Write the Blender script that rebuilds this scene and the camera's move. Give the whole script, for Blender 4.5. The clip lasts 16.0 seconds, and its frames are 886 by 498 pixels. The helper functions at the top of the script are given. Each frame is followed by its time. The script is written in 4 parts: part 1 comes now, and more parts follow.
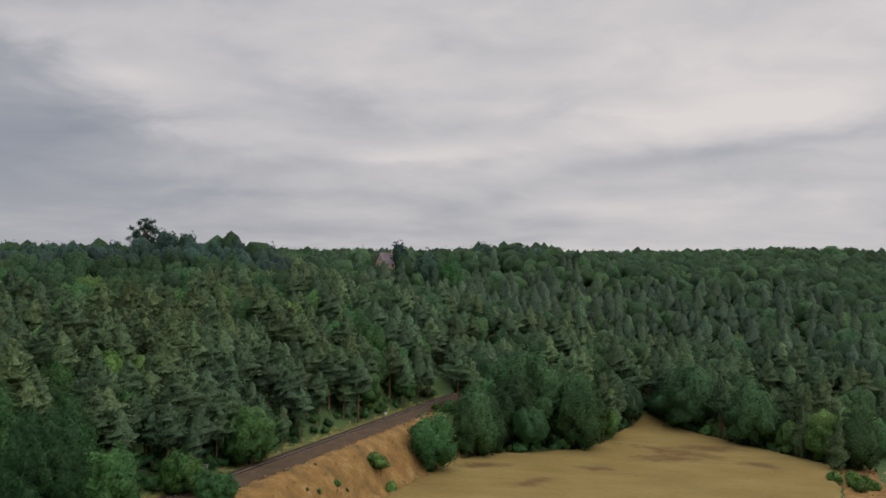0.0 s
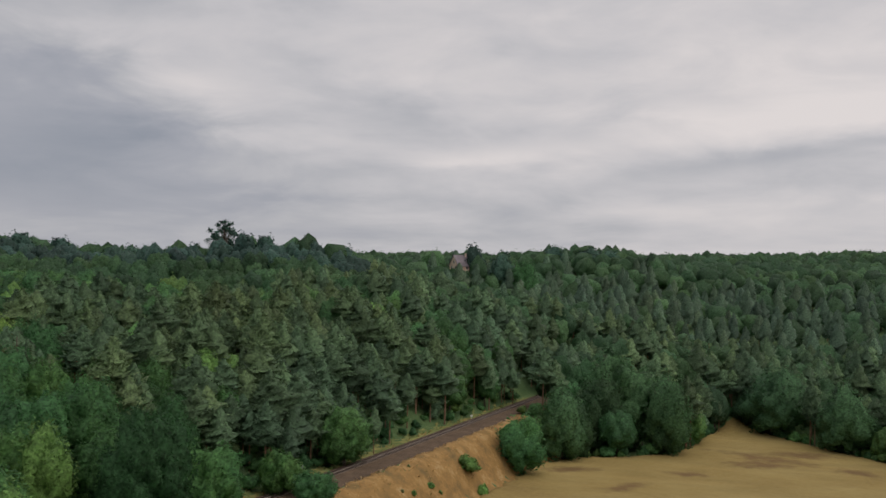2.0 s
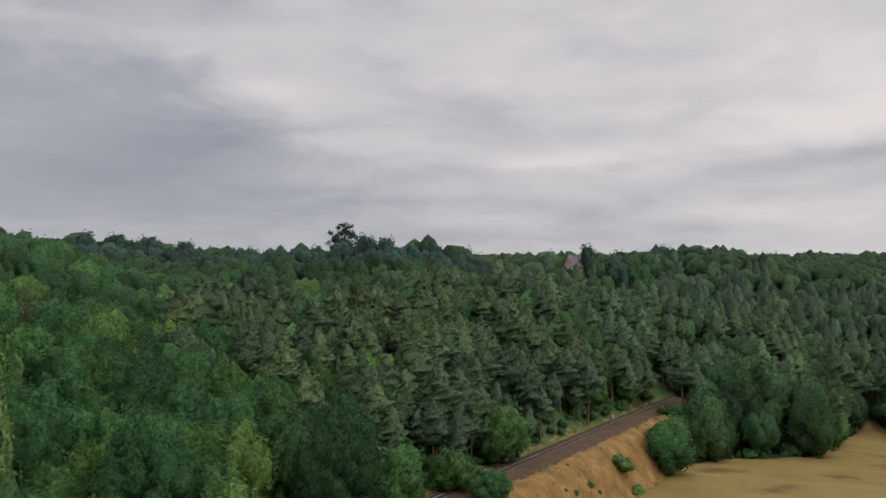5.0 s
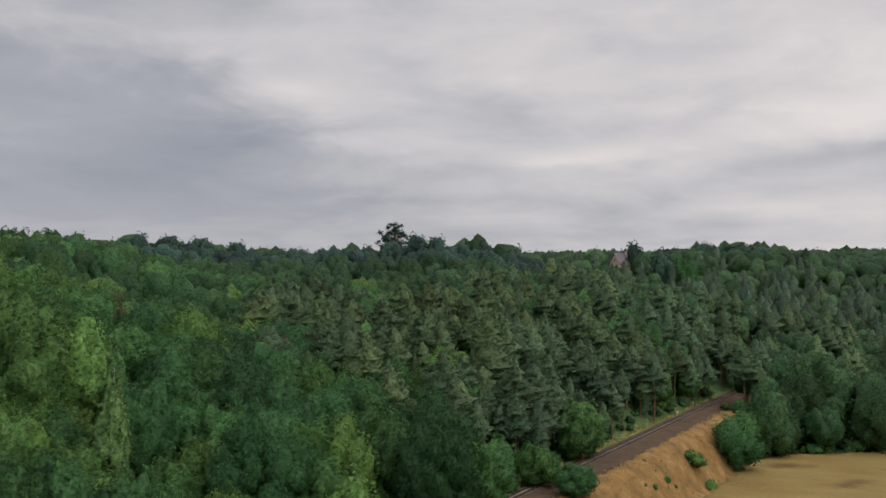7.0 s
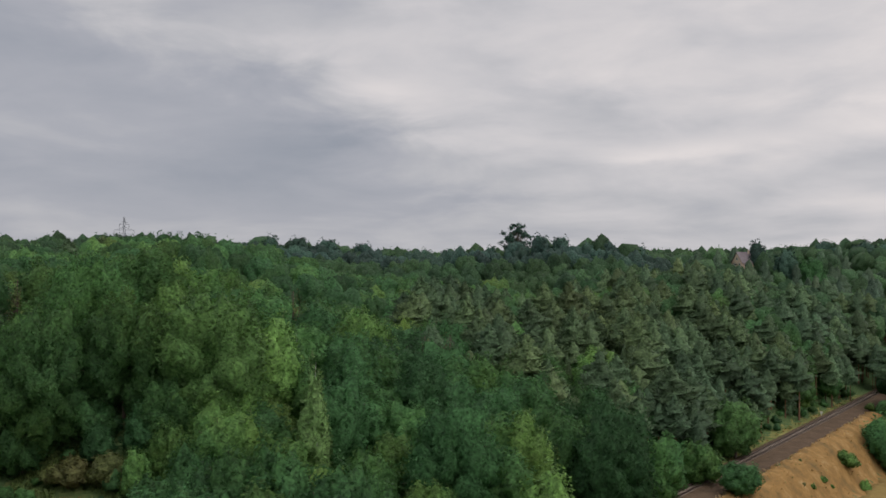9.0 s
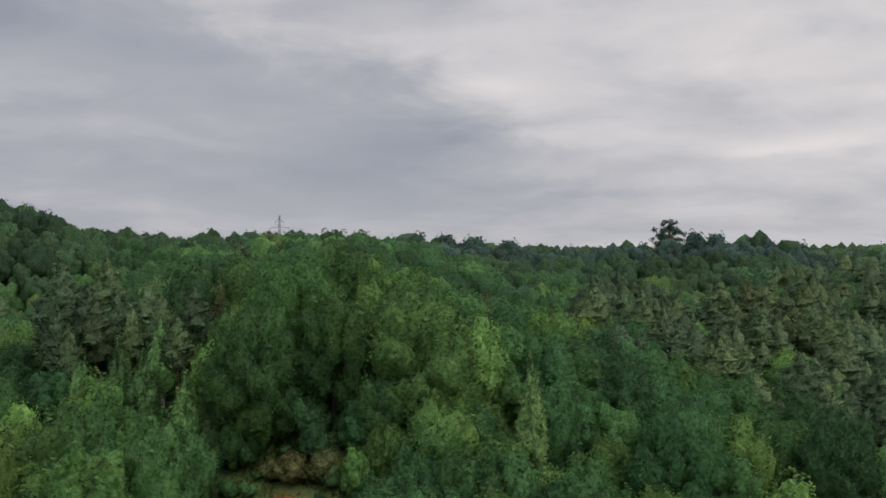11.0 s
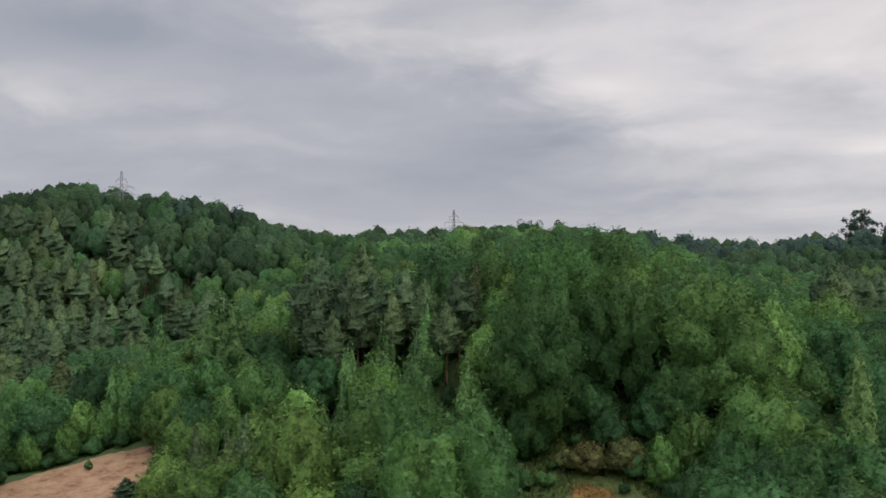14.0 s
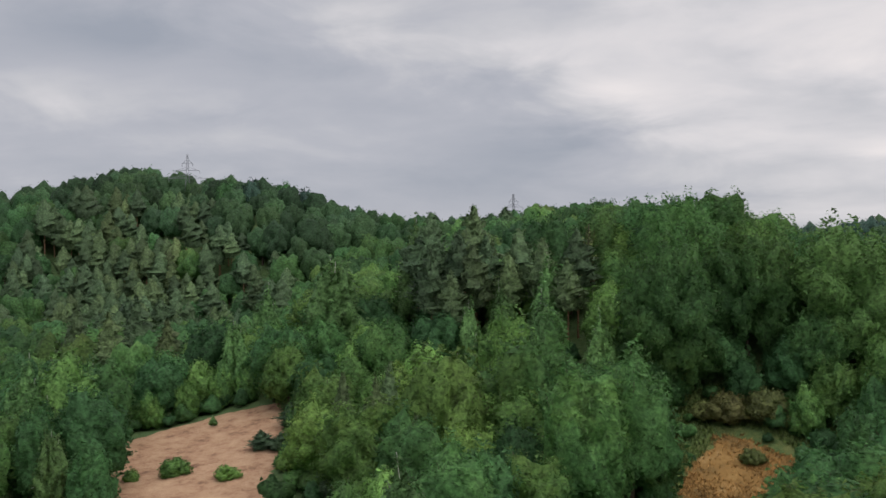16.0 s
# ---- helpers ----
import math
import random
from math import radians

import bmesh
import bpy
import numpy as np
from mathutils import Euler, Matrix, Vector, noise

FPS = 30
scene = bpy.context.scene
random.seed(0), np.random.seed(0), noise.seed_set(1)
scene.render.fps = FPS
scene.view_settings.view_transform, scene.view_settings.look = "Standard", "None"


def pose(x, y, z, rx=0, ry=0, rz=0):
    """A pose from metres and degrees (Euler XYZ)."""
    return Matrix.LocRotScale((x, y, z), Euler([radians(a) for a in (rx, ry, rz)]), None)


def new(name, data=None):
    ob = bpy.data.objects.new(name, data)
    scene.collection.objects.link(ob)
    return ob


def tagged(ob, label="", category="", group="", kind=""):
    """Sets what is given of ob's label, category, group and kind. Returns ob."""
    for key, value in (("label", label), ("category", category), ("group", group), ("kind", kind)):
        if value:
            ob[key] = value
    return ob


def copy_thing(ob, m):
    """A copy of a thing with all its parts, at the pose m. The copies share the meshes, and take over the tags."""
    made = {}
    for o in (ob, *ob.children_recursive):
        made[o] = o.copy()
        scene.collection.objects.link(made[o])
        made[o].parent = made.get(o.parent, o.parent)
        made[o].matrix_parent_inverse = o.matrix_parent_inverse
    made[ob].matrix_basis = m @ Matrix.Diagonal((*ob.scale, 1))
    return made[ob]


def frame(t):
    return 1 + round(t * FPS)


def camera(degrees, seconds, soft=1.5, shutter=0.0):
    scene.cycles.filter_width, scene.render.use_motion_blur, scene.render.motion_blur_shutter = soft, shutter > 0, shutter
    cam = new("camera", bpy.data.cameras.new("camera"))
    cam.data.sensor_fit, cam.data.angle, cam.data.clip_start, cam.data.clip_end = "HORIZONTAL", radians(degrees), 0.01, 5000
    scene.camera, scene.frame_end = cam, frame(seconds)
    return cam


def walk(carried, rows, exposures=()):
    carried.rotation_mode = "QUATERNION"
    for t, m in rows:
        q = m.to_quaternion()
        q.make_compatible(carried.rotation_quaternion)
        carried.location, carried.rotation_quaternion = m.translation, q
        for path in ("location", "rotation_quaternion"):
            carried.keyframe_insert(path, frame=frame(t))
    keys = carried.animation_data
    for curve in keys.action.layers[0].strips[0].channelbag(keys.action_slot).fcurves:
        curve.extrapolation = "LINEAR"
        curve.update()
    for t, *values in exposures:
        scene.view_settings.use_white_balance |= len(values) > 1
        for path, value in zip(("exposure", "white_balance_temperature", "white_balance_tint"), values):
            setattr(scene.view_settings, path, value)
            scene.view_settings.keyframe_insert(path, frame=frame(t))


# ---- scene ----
# ---- camera ----
cam = camera(47.79, 16.0, soft=1.6)
# seconds, x, y, z, yaw, pitch, roll
PATH = [
    (0.0, 1.34, -4.66, 59.82, 0.91, 0.24, 0.91),
    (0.5, -0.27, -3.66, 59.47, 1.23, 0.26, 0.86),
    (1.0, -2.04, -2.72, 59.13, 2.23, 0.33, 0.86),
    (1.5, -4.21, -2.09, 58.80, 3.41, 0.40, 0.91),
    (2.0, -6.84, -1.95, 58.64, 4.23, 0.44, 0.96),
    (2.5, -9.76, -2.06, 58.56, 4.53, 0.46, 0.97),
    (3.0, -12.68, -2.25, 58.36, 5.37, 0.49, 0.99),
    (3.5, -15.56, -2.50, 58.15, 6.29, 0.52, 0.91),
    (4.0, -18.46, -3.14, 57.95, 7.51, 0.55, 0.88),
    (6.5, -32.36, -8.78, 57.81, 9.56, 0.44, 0.17),
    (7.0, -35.37, -10.27, 57.82, 10.02, 0.43, 0.08),
    (7.5, -38.46, -12.37, 57.92, 10.24, 0.42, -0.03),
    (8.0, -41.53, -15.12, 58.17, 10.67, 0.40, -0.10),
    (8.5, -44.57, -18.01, 58.55, 12.66, 0.38, -0.13),
    (9.0, -48.06, -20.36, 58.86, 15.24, 0.32, -0.22),
    (9.5, -52.12, -21.52, 59.11, 17.98, 0.27, -0.29),
    (10.0, -56.27, -22.24, 59.38, 20.60, 0.18, -0.39),
    (12.5, -79.54, -25.07, 58.91, 22.51, 0.09, -0.19),
    (13.0, -85.13, -26.03, 58.26, 24.06, 0.18, -0.43),
    (13.5, -90.65, -27.21, 57.19, 25.90, 0.30, -0.63),
    (14.0, -95.67, -28.61, 55.66, 27.69, 0.37, -0.71),
    (14.5, -100.11, -30.25, 53.72, 28.32, 0.41, -0.81),
    (15.0, -104.11, -32.31, 51.71, 28.33, 0.49, -0.80),
    (15.5, -108.12, -34.77, 49.65, 28.39, 0.54, -0.75),
    (16.0, -112.44, -37.39, 47.73, 28.62, 0.58, -0.83),
]
walk(cam, [(t, pose(x, y, z, 90 + pitch, -roll, yaw)) for t, x, y, z, yaw, pitch, roll in PATH], [(0.0, -0.13), (4.0, -0.06), (8.0, -0.02), (13.0, 0.11), (16.0, 0.22)])

# ---- sky and light: overcast, thin cloud sheets, weak high sun ----
world = bpy.data.worlds.new("overcast_sky")
scene.world = world
world.use_nodes = True
wn, wl = world.node_tree.nodes, world.node_tree.links
wn.clear()


def wnode(kind):
    return wn.new(kind)


def wmath(op, a, b=None, c=None, clamp=False):
    n = wnode("ShaderNodeMath")
    n.operation, n.use_clamp = op, clamp
    for slot, v in zip(n.inputs, (a, b, c)):
        if v is None:
            continue
        if isinstance(v, (int, float)):
            slot.default_value = v
        else:
            wl.new(v, slot)
    return n.outputs[0]


w_dir = wnode("ShaderNodeTexCoord").outputs["Generated"]
w_sep = wnode("ShaderNodeSeparateXYZ")
wl.new(w_dir, w_sep.inputs[0])
dx, dy, dz = w_sep.outputs
# cloud sheet seen in perspective: flat layer above the land
up = wmath("ADD", wmath("MAXIMUM", dz, 0.0), 0.13)
sheet = wnode("ShaderNodeCombineXYZ")
wl.new(wmath("DIVIDE", dx, up), sheet.inputs[0])
wl.new(wmath("DIVIDE", dy, up), sheet.inputs[1])


def cloud_noise(scale, detail, rough, stretch, offset, distort=0.0):
    m = wnode("ShaderNodeMapping")
    m.inputs["Scale"].default_value = stretch
    m.inputs["Location"].default_value = offset
    wl.new(sheet.outputs[0], m.inputs[0])
    n = wnode("ShaderNodeTexNoise")
    wl.new(m.outputs[0], n.inputs["Vector"])
    n.inputs["Scale"].default_value, n.inputs["Detail"].default_value = scale, detail
    n.inputs["Roughness"].default_value, n.inputs["Distortion"].default_value = rough, distort
    return n.outputs["Fac"]


broad = cloud_noise(0.42, 3.0, 0.5, (0.7, 1.0, 1.0), (7.3, 2.2, 0.0), 0.2)
# rolls of cloud lower down, longer than they are high
rolls = wnode("ShaderNodeCombineXYZ")
wl.new(wmath("ARCTAN2", dx, dy), rolls.inputs[0])
wl.new(wmath("MULTIPLY", wmath("POWER", wmath("MAXIMUM", dz, 0.0), 0.75), 2.4), rolls.inputs[1])
rolls.inputs[2].default_value = 4.7
lump = wnode("ShaderNodeTexNoise")
wl.new(rolls.outputs[0], lump.inputs["Vector"])
lump.inputs["Scale"].default_value, lump.inputs["Detail"].default_value = 6.5, 8.0
lump.inputs["Roughness"].default_value, lump.inputs["Distortion"].default_value = 0.54, 0.4
billow = lump.outputs["Fac"]
fluff = wnode("ShaderNodeTexNoise")
wl.new(rolls.outputs[0], fluff.inputs["Vector"])
fluff.inputs["Scale"].default_value, fluff.inputs["Detail"].default_value, fluff.inputs["Roughness"].default_value = 15.0, 5.0, 0.5
cover = wmath("ADD", wmath("ADD", wmath("MULTIPLY", billow, 0.55), wmath("MULTIPLY", broad, 0.27)), wmath("MULTIPLY", fluff.outputs["Fac"], 0.18))

# bearing (radians east of the y axis) and elevation, bent a little by the noise
bear = wmath("ADD", wmath("ARCTAN2", dx, dy), wmath("MULTIPLY", wmath("SUBTRACT", billow, 0.5), 0.16))
elev = wmath("ADD", wmath("ARCSINE", dz), wmath("MULTIPLY", wmath("SUBTRACT", cover, 0.5), 0.07))


def cloud_bank(bearing, elevation, half_width, half_height, amount, slope=0.0):
    """One soft bank of cloud, in degrees; amount above 0 is bright, below 0 is dark."""
    u = wmath("MULTIPLY", wmath("SUBTRACT", bear, radians(bearing)), 1 / radians(half_width))
    rise = wmath("MULTIPLY", wmath("SUBTRACT", bear, radians(bearing)), slope)
    v = wmath("MULTIPLY", wmath("SUBTRACT", wmath("SUBTRACT", elev, radians(elevation)), rise), 1 / radians(half_height))
    d = wmath("ADD", wmath("MULTIPLY", u, u), wmath("MULTIPLY", v, v))
    return wmath("MULTIPLY", wmath("EXPONENT", wmath("MULTIPLY", d, -1.0)), amount)


tone = wmath("ADD", wmath("MULTIPLY", wmath("SUBTRACT", cover, 0.5), 1.2), 0.015)
# thinner cloud towards the east
east_glow = wmath("MAXIMUM", wmath("MINIMUM", wmath("MULTIPLY", wmath("ADD", bear, radians(17)), 0.38), 0.16), -0.2)
tone = wmath("ADD", tone, east_glow)
# bearing, elevation, half width, half height, amount, slope
BRIGHT_AND_DARK = [
    (-1.5, 5.7, 5.5, 0.6, 0.22, 0.10),
    (15.2, 7.8, 8.7, 1.1, 0.26, 0.15),
    (8.5, 8.3, 3.2, 0.6, 0.14, 0.00),
    (20.2, 3.6, 2.3, 0.3, 0.08, 0.00),
    (-18.5, 9.6, 3.2, 0.8, 0.18, 0.00),
    (-16.6, 7.9, 1.9, 1.0, 0.12, 0.00),
    (-22.0, 11.9, 7.1, 1.3, 0.14, 0.00),
    (-10.7, 3.6, 6.2, 0.6, 0.08, 0.10),
    (16.7, 11.2, 14.6, 3.9, 0.14, 0.00),
    (-23.3, 6.0, 4.5, 1.9, -0.24, 0.00),
    (-21.2, 3.3, 7.1, 1.5, -0.16, 0.00),
    (-11.8, 10.5, 4.2, 1.6, -0.14, 0.00),
    (-7.9, 8.5, 3.9, 1.1, -0.14, 0.00),
    (14.1, 5.9, 7.4, 0.6, -0.22, 0.15),
]
MORE_BANKS = [
    (21.0, 6.6, 3.2, 0.4, -0.10, 0.00),
    (-1.2, 8.8, 3.6, 0.7, -0.08, 0.00),
    (-15.4, 5.8, 3.9, 1.0, -0.10, 0.00),
    (-47.3, 12.3, 7.8, 1.6, -0.26, 0.00),
    (-49.7, 9.6, 7.1, 1.8, 0.12, 0.00),
    (-10.7, 10.4, 9.7, 3.9, 0.14, 0.00),
    (-11.4, 10.2, 8.1, 2.6, 0.06, 0.00),
    (-42.9, 7.9, 4.2, 0.5, -0.12, 0.00),
    (-26.4, 7.7, 8.4, 3.6, -0.10, 0.00),
    (-37.0, 11.2, 6.5, 1.3, -0.10, 0.00),
    (-31.2, 13.4, 6.5, 1.3, 0.08, 0.00),
    (-32.0, 9.6, 7.1, 2.3, -0.12, 0.00),
    (-29.0, 3.8, 8.4, 1.5, -0.12, 0.00),
    (-37.5, 6.4, 5.8, 1.3, 0.04, 0.00),
    (-22.7, 10.8, 4.9, 0.8, 0.10, 0.00),
]
BANKS = BRIGHT_AND_DARK + MORE_BANKS

for bank in BANKS:
    tone = wmath("ADD", tone, cloud_bank(*bank))
ramp = wnode("ShaderNodeValToRGB")
stops = [(0.0, (0.30, 0.323, 0.378)), (0.35, (0.41, 0.418, 0.464)), (0.5, (0.50, 0.498, 0.527)), (0.65, (0.60, 0.583, 0.603)), (1.0, (0.80, 0.745, 0.735))]
for i, (at, colour) in enumerate(stops):
    e = ramp.color_ramp.elements[i] if i < 2 else ramp.color_ramp.elements.new(at)
    e.position = at
    e.color = (*colour, 1)
wl.new(wmath("ADD", tone, 0.5, clamp=True), ramp.inputs[0])
nishita = wnode("ShaderNodeTexSky")
nishita.sky_type, nishita.sun_disc = "NISHITA", False
nishita.sun_elevation, nishita.sun_rotation = radians(62), radians(105)
bg_sky = wnode("ShaderNodeBackground")
wl.new(nishita.outputs[0], bg_sky.inputs[0])
bg_sky.inputs[1].default_value = 0.06
bg_cloud = wnode("ShaderNodeBackground")
wl.new(ramp.outputs[0], bg_cloud.inputs[0])
# an overcast sky is brightest overhead
high = wmath("MULTIPLY", wmath("SUBTRACT", dz, 0.30), 1.6, clamp=True)
wl.new(wmath("ADD", wmath("MULTIPLY", high, 0.9), 1.0), bg_cloud.inputs[1])
w_mix = wnode("ShaderNodeMixShader")
w_mix.inputs[0].default_value = 0.96
wl.new(bg_sky.outputs[0], w_mix.inputs[1])
wl.new(bg_cloud.outputs[0], w_mix.inputs[2])
w_out = wnode("ShaderNodeOutputWorld")
wl.new(w_mix.outputs[0], w_out.inputs[0])

sun = new("sun", bpy.data.lights.new("sun", "SUN"))
sun.data.energy, sun.data.angle, sun.data.color = 1.0, radians(80), (1.0, 0.97, 0.92)
sun.rotation_euler = (radians(28), 0, radians(75))


# ---- materials ----
def material(name, rough=0.8):
    m = bpy.data.materials.new(name)
    m.use_nodes = True
    p = m.node_tree.nodes["Principled BSDF"]
    p.inputs["Roughness"].default_value = rough
    p.inputs["Specular IOR Level"].default_value = 0.25
    return m, m.node_tree.nodes, m.node_tree.links, p


def ramp_node(nodes, stops):
    r = nodes.new("ShaderNodeValToRGB")
    for i, (at, colour) in enumerate(stops):
        e = r.color_ramp.elements[i] if i < 2 else r.color_ramp.elements.new(at)
        e.position, e.color = at, (*colour, 1)
    return r


def noise_node(nodes, links, vec, scale, detail=4.0, rough=0.55):
    n = nodes.new("ShaderNodeTexNoise")
    n.inputs["Scale"].default_value, n.inputs["Detail"].default_value, n.inputs["Roughness"].default_value = scale, detail, rough
    links.new(vec, n.inputs["Vector"])
    return n.outputs["Fac"]


def math_node(nodes, links, op, a, b, clamp=False):
    n = nodes.new("ShaderNodeMath")
    n.operation, n.use_clamp = op, clamp
    for slot, v in zip(n.inputs, (a, b)):
        if isinstance(v, (int, float)):
            slot.default_value = v
        else:
            links.new(v, slot)
    return n.outputs[0]


def leaf_material(name, stops, glow=0.25, rough=0.62):
    """Foliage: one hue per tree (its own random value or its tint), varied by clump and by leaf."""
    m, nodes, links, p = material(name, rough)
    own = nodes.new("ShaderNodeObjectInfo").outputs["Random"]
    tint = nodes.new("ShaderNodeAttribute")
    tint.attribute_name = "tint"
    geo = nodes.new("ShaderNodeNewGeometry")
    hue = math_node(nodes, links, "SUBTRACT", math_node(nodes, links, "FRACT", math_node(nodes, links, "ADD", own, tint.outputs["Fac"]), 0), 0.5)
    stand = math_node(nodes, links, "SUBTRACT", noise_node(nodes, links, geo.outputs["Position"], 0.022, 2.0), 0.5)
    clump = math_node(nodes, links, "SUBTRACT", noise_node(nodes, links, geo.outputs["Position"], 0.35, 3.0), 0.5)
    v = math_node(nodes, links, "ADD", math_node(nodes, links, "MULTIPLY", hue, 0.65), math_node(nodes, links, "MULTIPLY", stand, 1.5))
    v = math_node(nodes, links, "ADD", v, math_node(nodes, links, "MULTIPLY", clump, 0.5))
    v = math_node(nodes, links, "ADD", v, 0.45, True)
    r = ramp_node(nodes, stops)
    links.new(v, r.inputs[0])
    leaf = math_node(nodes, links, "ADD", math_node(nodes, links, "MULTIPLY", geo.outputs["Random Per Island"], 0.5), 0.75)
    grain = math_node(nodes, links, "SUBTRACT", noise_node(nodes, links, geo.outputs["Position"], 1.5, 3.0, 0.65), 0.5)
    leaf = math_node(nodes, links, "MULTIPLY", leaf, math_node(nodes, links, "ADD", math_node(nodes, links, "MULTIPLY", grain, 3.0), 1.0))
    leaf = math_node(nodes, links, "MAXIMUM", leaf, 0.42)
    bp = nodes.new("ShaderNodeBump")
    bp.inputs["Strength"].default_value, bp.inputs["Distance"].default_value = 0.9, 0.45
    links.new(grain, bp.inputs["Height"])
    links.new(bp.outputs[0], p.inputs["Normal"])
    deep = math_node(nodes, links, "FRACT", math_node(nodes, links, "MULTIPLY", math_node(nodes, links, "ADD", own, tint.outputs["Fac"]), 37.7), 0)
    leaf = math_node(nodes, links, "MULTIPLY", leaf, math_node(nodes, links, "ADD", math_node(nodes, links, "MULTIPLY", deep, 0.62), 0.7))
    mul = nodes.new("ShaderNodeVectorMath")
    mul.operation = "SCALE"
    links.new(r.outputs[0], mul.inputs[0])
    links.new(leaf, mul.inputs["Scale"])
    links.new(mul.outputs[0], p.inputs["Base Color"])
    tr = nodes.new("ShaderNodeBsdfTranslucent")
    links.new(mul.outputs[0], tr.inputs["Color"])
    mix = nodes.new("ShaderNodeMixShader")
    mix.inputs[0].default_value = glow
    links.new(p.outputs[0], mix.inputs[1])
    links.new(tr.outputs[0], mix.inputs[2])
    links.new(mix.outputs[0], nodes["Material Output"].inputs["Surface"])
    return m


def earth_material(name, stops, scale, fine, rough=0.95, bump=0.4, distance=0.3):
    """Ground cover: colour varied at a broad and a fine scale, with relief."""
    m, nodes, links, p = material(name, rough)
    pos = nodes.new("ShaderNodeNewGeometry").outputs["Position"]
    a = noise_node(nodes, links, pos, scale, 5.0)
    b = noise_node(nodes, links, pos, fine, 4.0, 0.7)
    v = math_node(nodes, links, "ADD", math_node(nodes, links, "MULTIPLY", a, 0.65), math_node(nodes, links, "MULTIPLY", b, 0.35))
    r = ramp_node(nodes, stops)
    links.new(v, r.inputs[0])
    links.new(r.outputs[0], p.inputs["Base Color"])
    bp = nodes.new("ShaderNodeBump")
    bp.inputs["Strength"].default_value, bp.inputs["Distance"].default_value = bump, distance
    links.new(b, bp.inputs["Height"])
    links.new(bp.outputs[0], p.inputs["Normal"])
    return m


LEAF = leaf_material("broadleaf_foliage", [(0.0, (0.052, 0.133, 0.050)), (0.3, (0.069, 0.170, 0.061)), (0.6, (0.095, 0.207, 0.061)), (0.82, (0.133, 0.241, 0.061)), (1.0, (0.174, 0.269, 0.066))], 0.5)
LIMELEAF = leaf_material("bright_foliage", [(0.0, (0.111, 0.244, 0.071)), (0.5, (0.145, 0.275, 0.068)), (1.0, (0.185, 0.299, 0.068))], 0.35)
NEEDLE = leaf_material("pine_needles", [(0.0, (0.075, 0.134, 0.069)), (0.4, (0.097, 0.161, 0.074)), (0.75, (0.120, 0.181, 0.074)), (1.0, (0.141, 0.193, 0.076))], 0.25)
# far pines: bluish haze of distance put into the needle colour
FARNEEDLE = leaf_material("hazed_needles", [(0.0, (0.068, 0.116, 0.072)), (0.5, (0.081, 0.135, 0.076)), (1.0, (0.102, 0.149, 0.076))], 0.25)
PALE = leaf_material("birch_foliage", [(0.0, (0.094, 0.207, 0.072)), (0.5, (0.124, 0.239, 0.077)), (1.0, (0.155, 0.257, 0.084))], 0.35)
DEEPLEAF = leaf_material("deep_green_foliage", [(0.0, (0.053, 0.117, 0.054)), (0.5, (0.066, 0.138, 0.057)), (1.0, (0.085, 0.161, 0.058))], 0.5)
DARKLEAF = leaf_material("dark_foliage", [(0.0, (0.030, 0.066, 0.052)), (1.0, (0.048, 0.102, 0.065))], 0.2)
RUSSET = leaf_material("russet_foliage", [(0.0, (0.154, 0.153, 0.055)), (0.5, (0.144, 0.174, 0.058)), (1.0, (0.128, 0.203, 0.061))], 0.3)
BARK = earth_material("bark", [(0.3, (0.065, 0.052, 0.039)), (0.7, (0.182, 0.143, 0.111))], 2.0, 14.0, 0.9, 0.6, 0.03)
PINEBARK = earth_material("pine_bark", [(0.3, (0.130, 0.078, 0.052)), (0.7, (0.338, 0.195, 0.117))], 1.0, 12.0, 0.9, 0.6, 0.03)
BIRCHBARK = earth_material("birch_bark", [(0.3, (0.325, 0.312, 0.286)), (0.7, (0.715, 0.689, 0.650))], 2.5, 10.0, 0.8, 0.3, 0.02)
FLOOR = earth_material("forest_floor", [(0.3, (0.052, 0.085, 0.035)), (0.5, (0.085, 0.143, 0.053)), (0.72, (0.146, 0.198, 0.070))], 0.07, 1.2, 1.0, 0.8, 0.6)
MEADOW = earth_material("dry_meadow", [(0.36, (0.146, 0.099, 0.038)), (0.45, (0.219, 0.130, 0.045)), (0.52, (0.271, 0.154, 0.050)), (0.58, (0.314, 0.190, 0.069)), (0.66, (0.396, 0.273, 0.130))], 0.22, 1.4, 1.0, 0.25, 0.2)
VERGE = earth_material("grass_verge", [(0.3, (0.078, 0.143, 0.039)), (0.5, (0.195, 0.208, 0.065)), (0.7, (0.468, 0.364, 0.130))], 0.25, 1.8, 1.0, 0.8, 0.4)
WEEDY = earth_material("weedy_ground", [(0.36, (0.052, 0.098, 0.034)), (0.5, (0.098, 0.143, 0.047)), (0.64, (0.169, 0.182, 0.065))], 0.3, 1.6, 1.0, 0.9, 0.5)
SAND = earth_material("sand", [(0.36, (0.160, 0.086, 0.054)), (0.43, (0.310, 0.181, 0.110)), (0.5, (0.390, 0.240, 0.147)), (0.64, (0.470, 0.314, 0.196))], 0.28, 1.1, 1.0, 0.9, 0.5)
GRAVEL = earth_material("ballast_gravel", [(0.3, (0.065, 0.043, 0.026)), (0.7, (0.146, 0.096, 0.060))], 0.3, 7.0, 1.0, 0.8, 0.1)


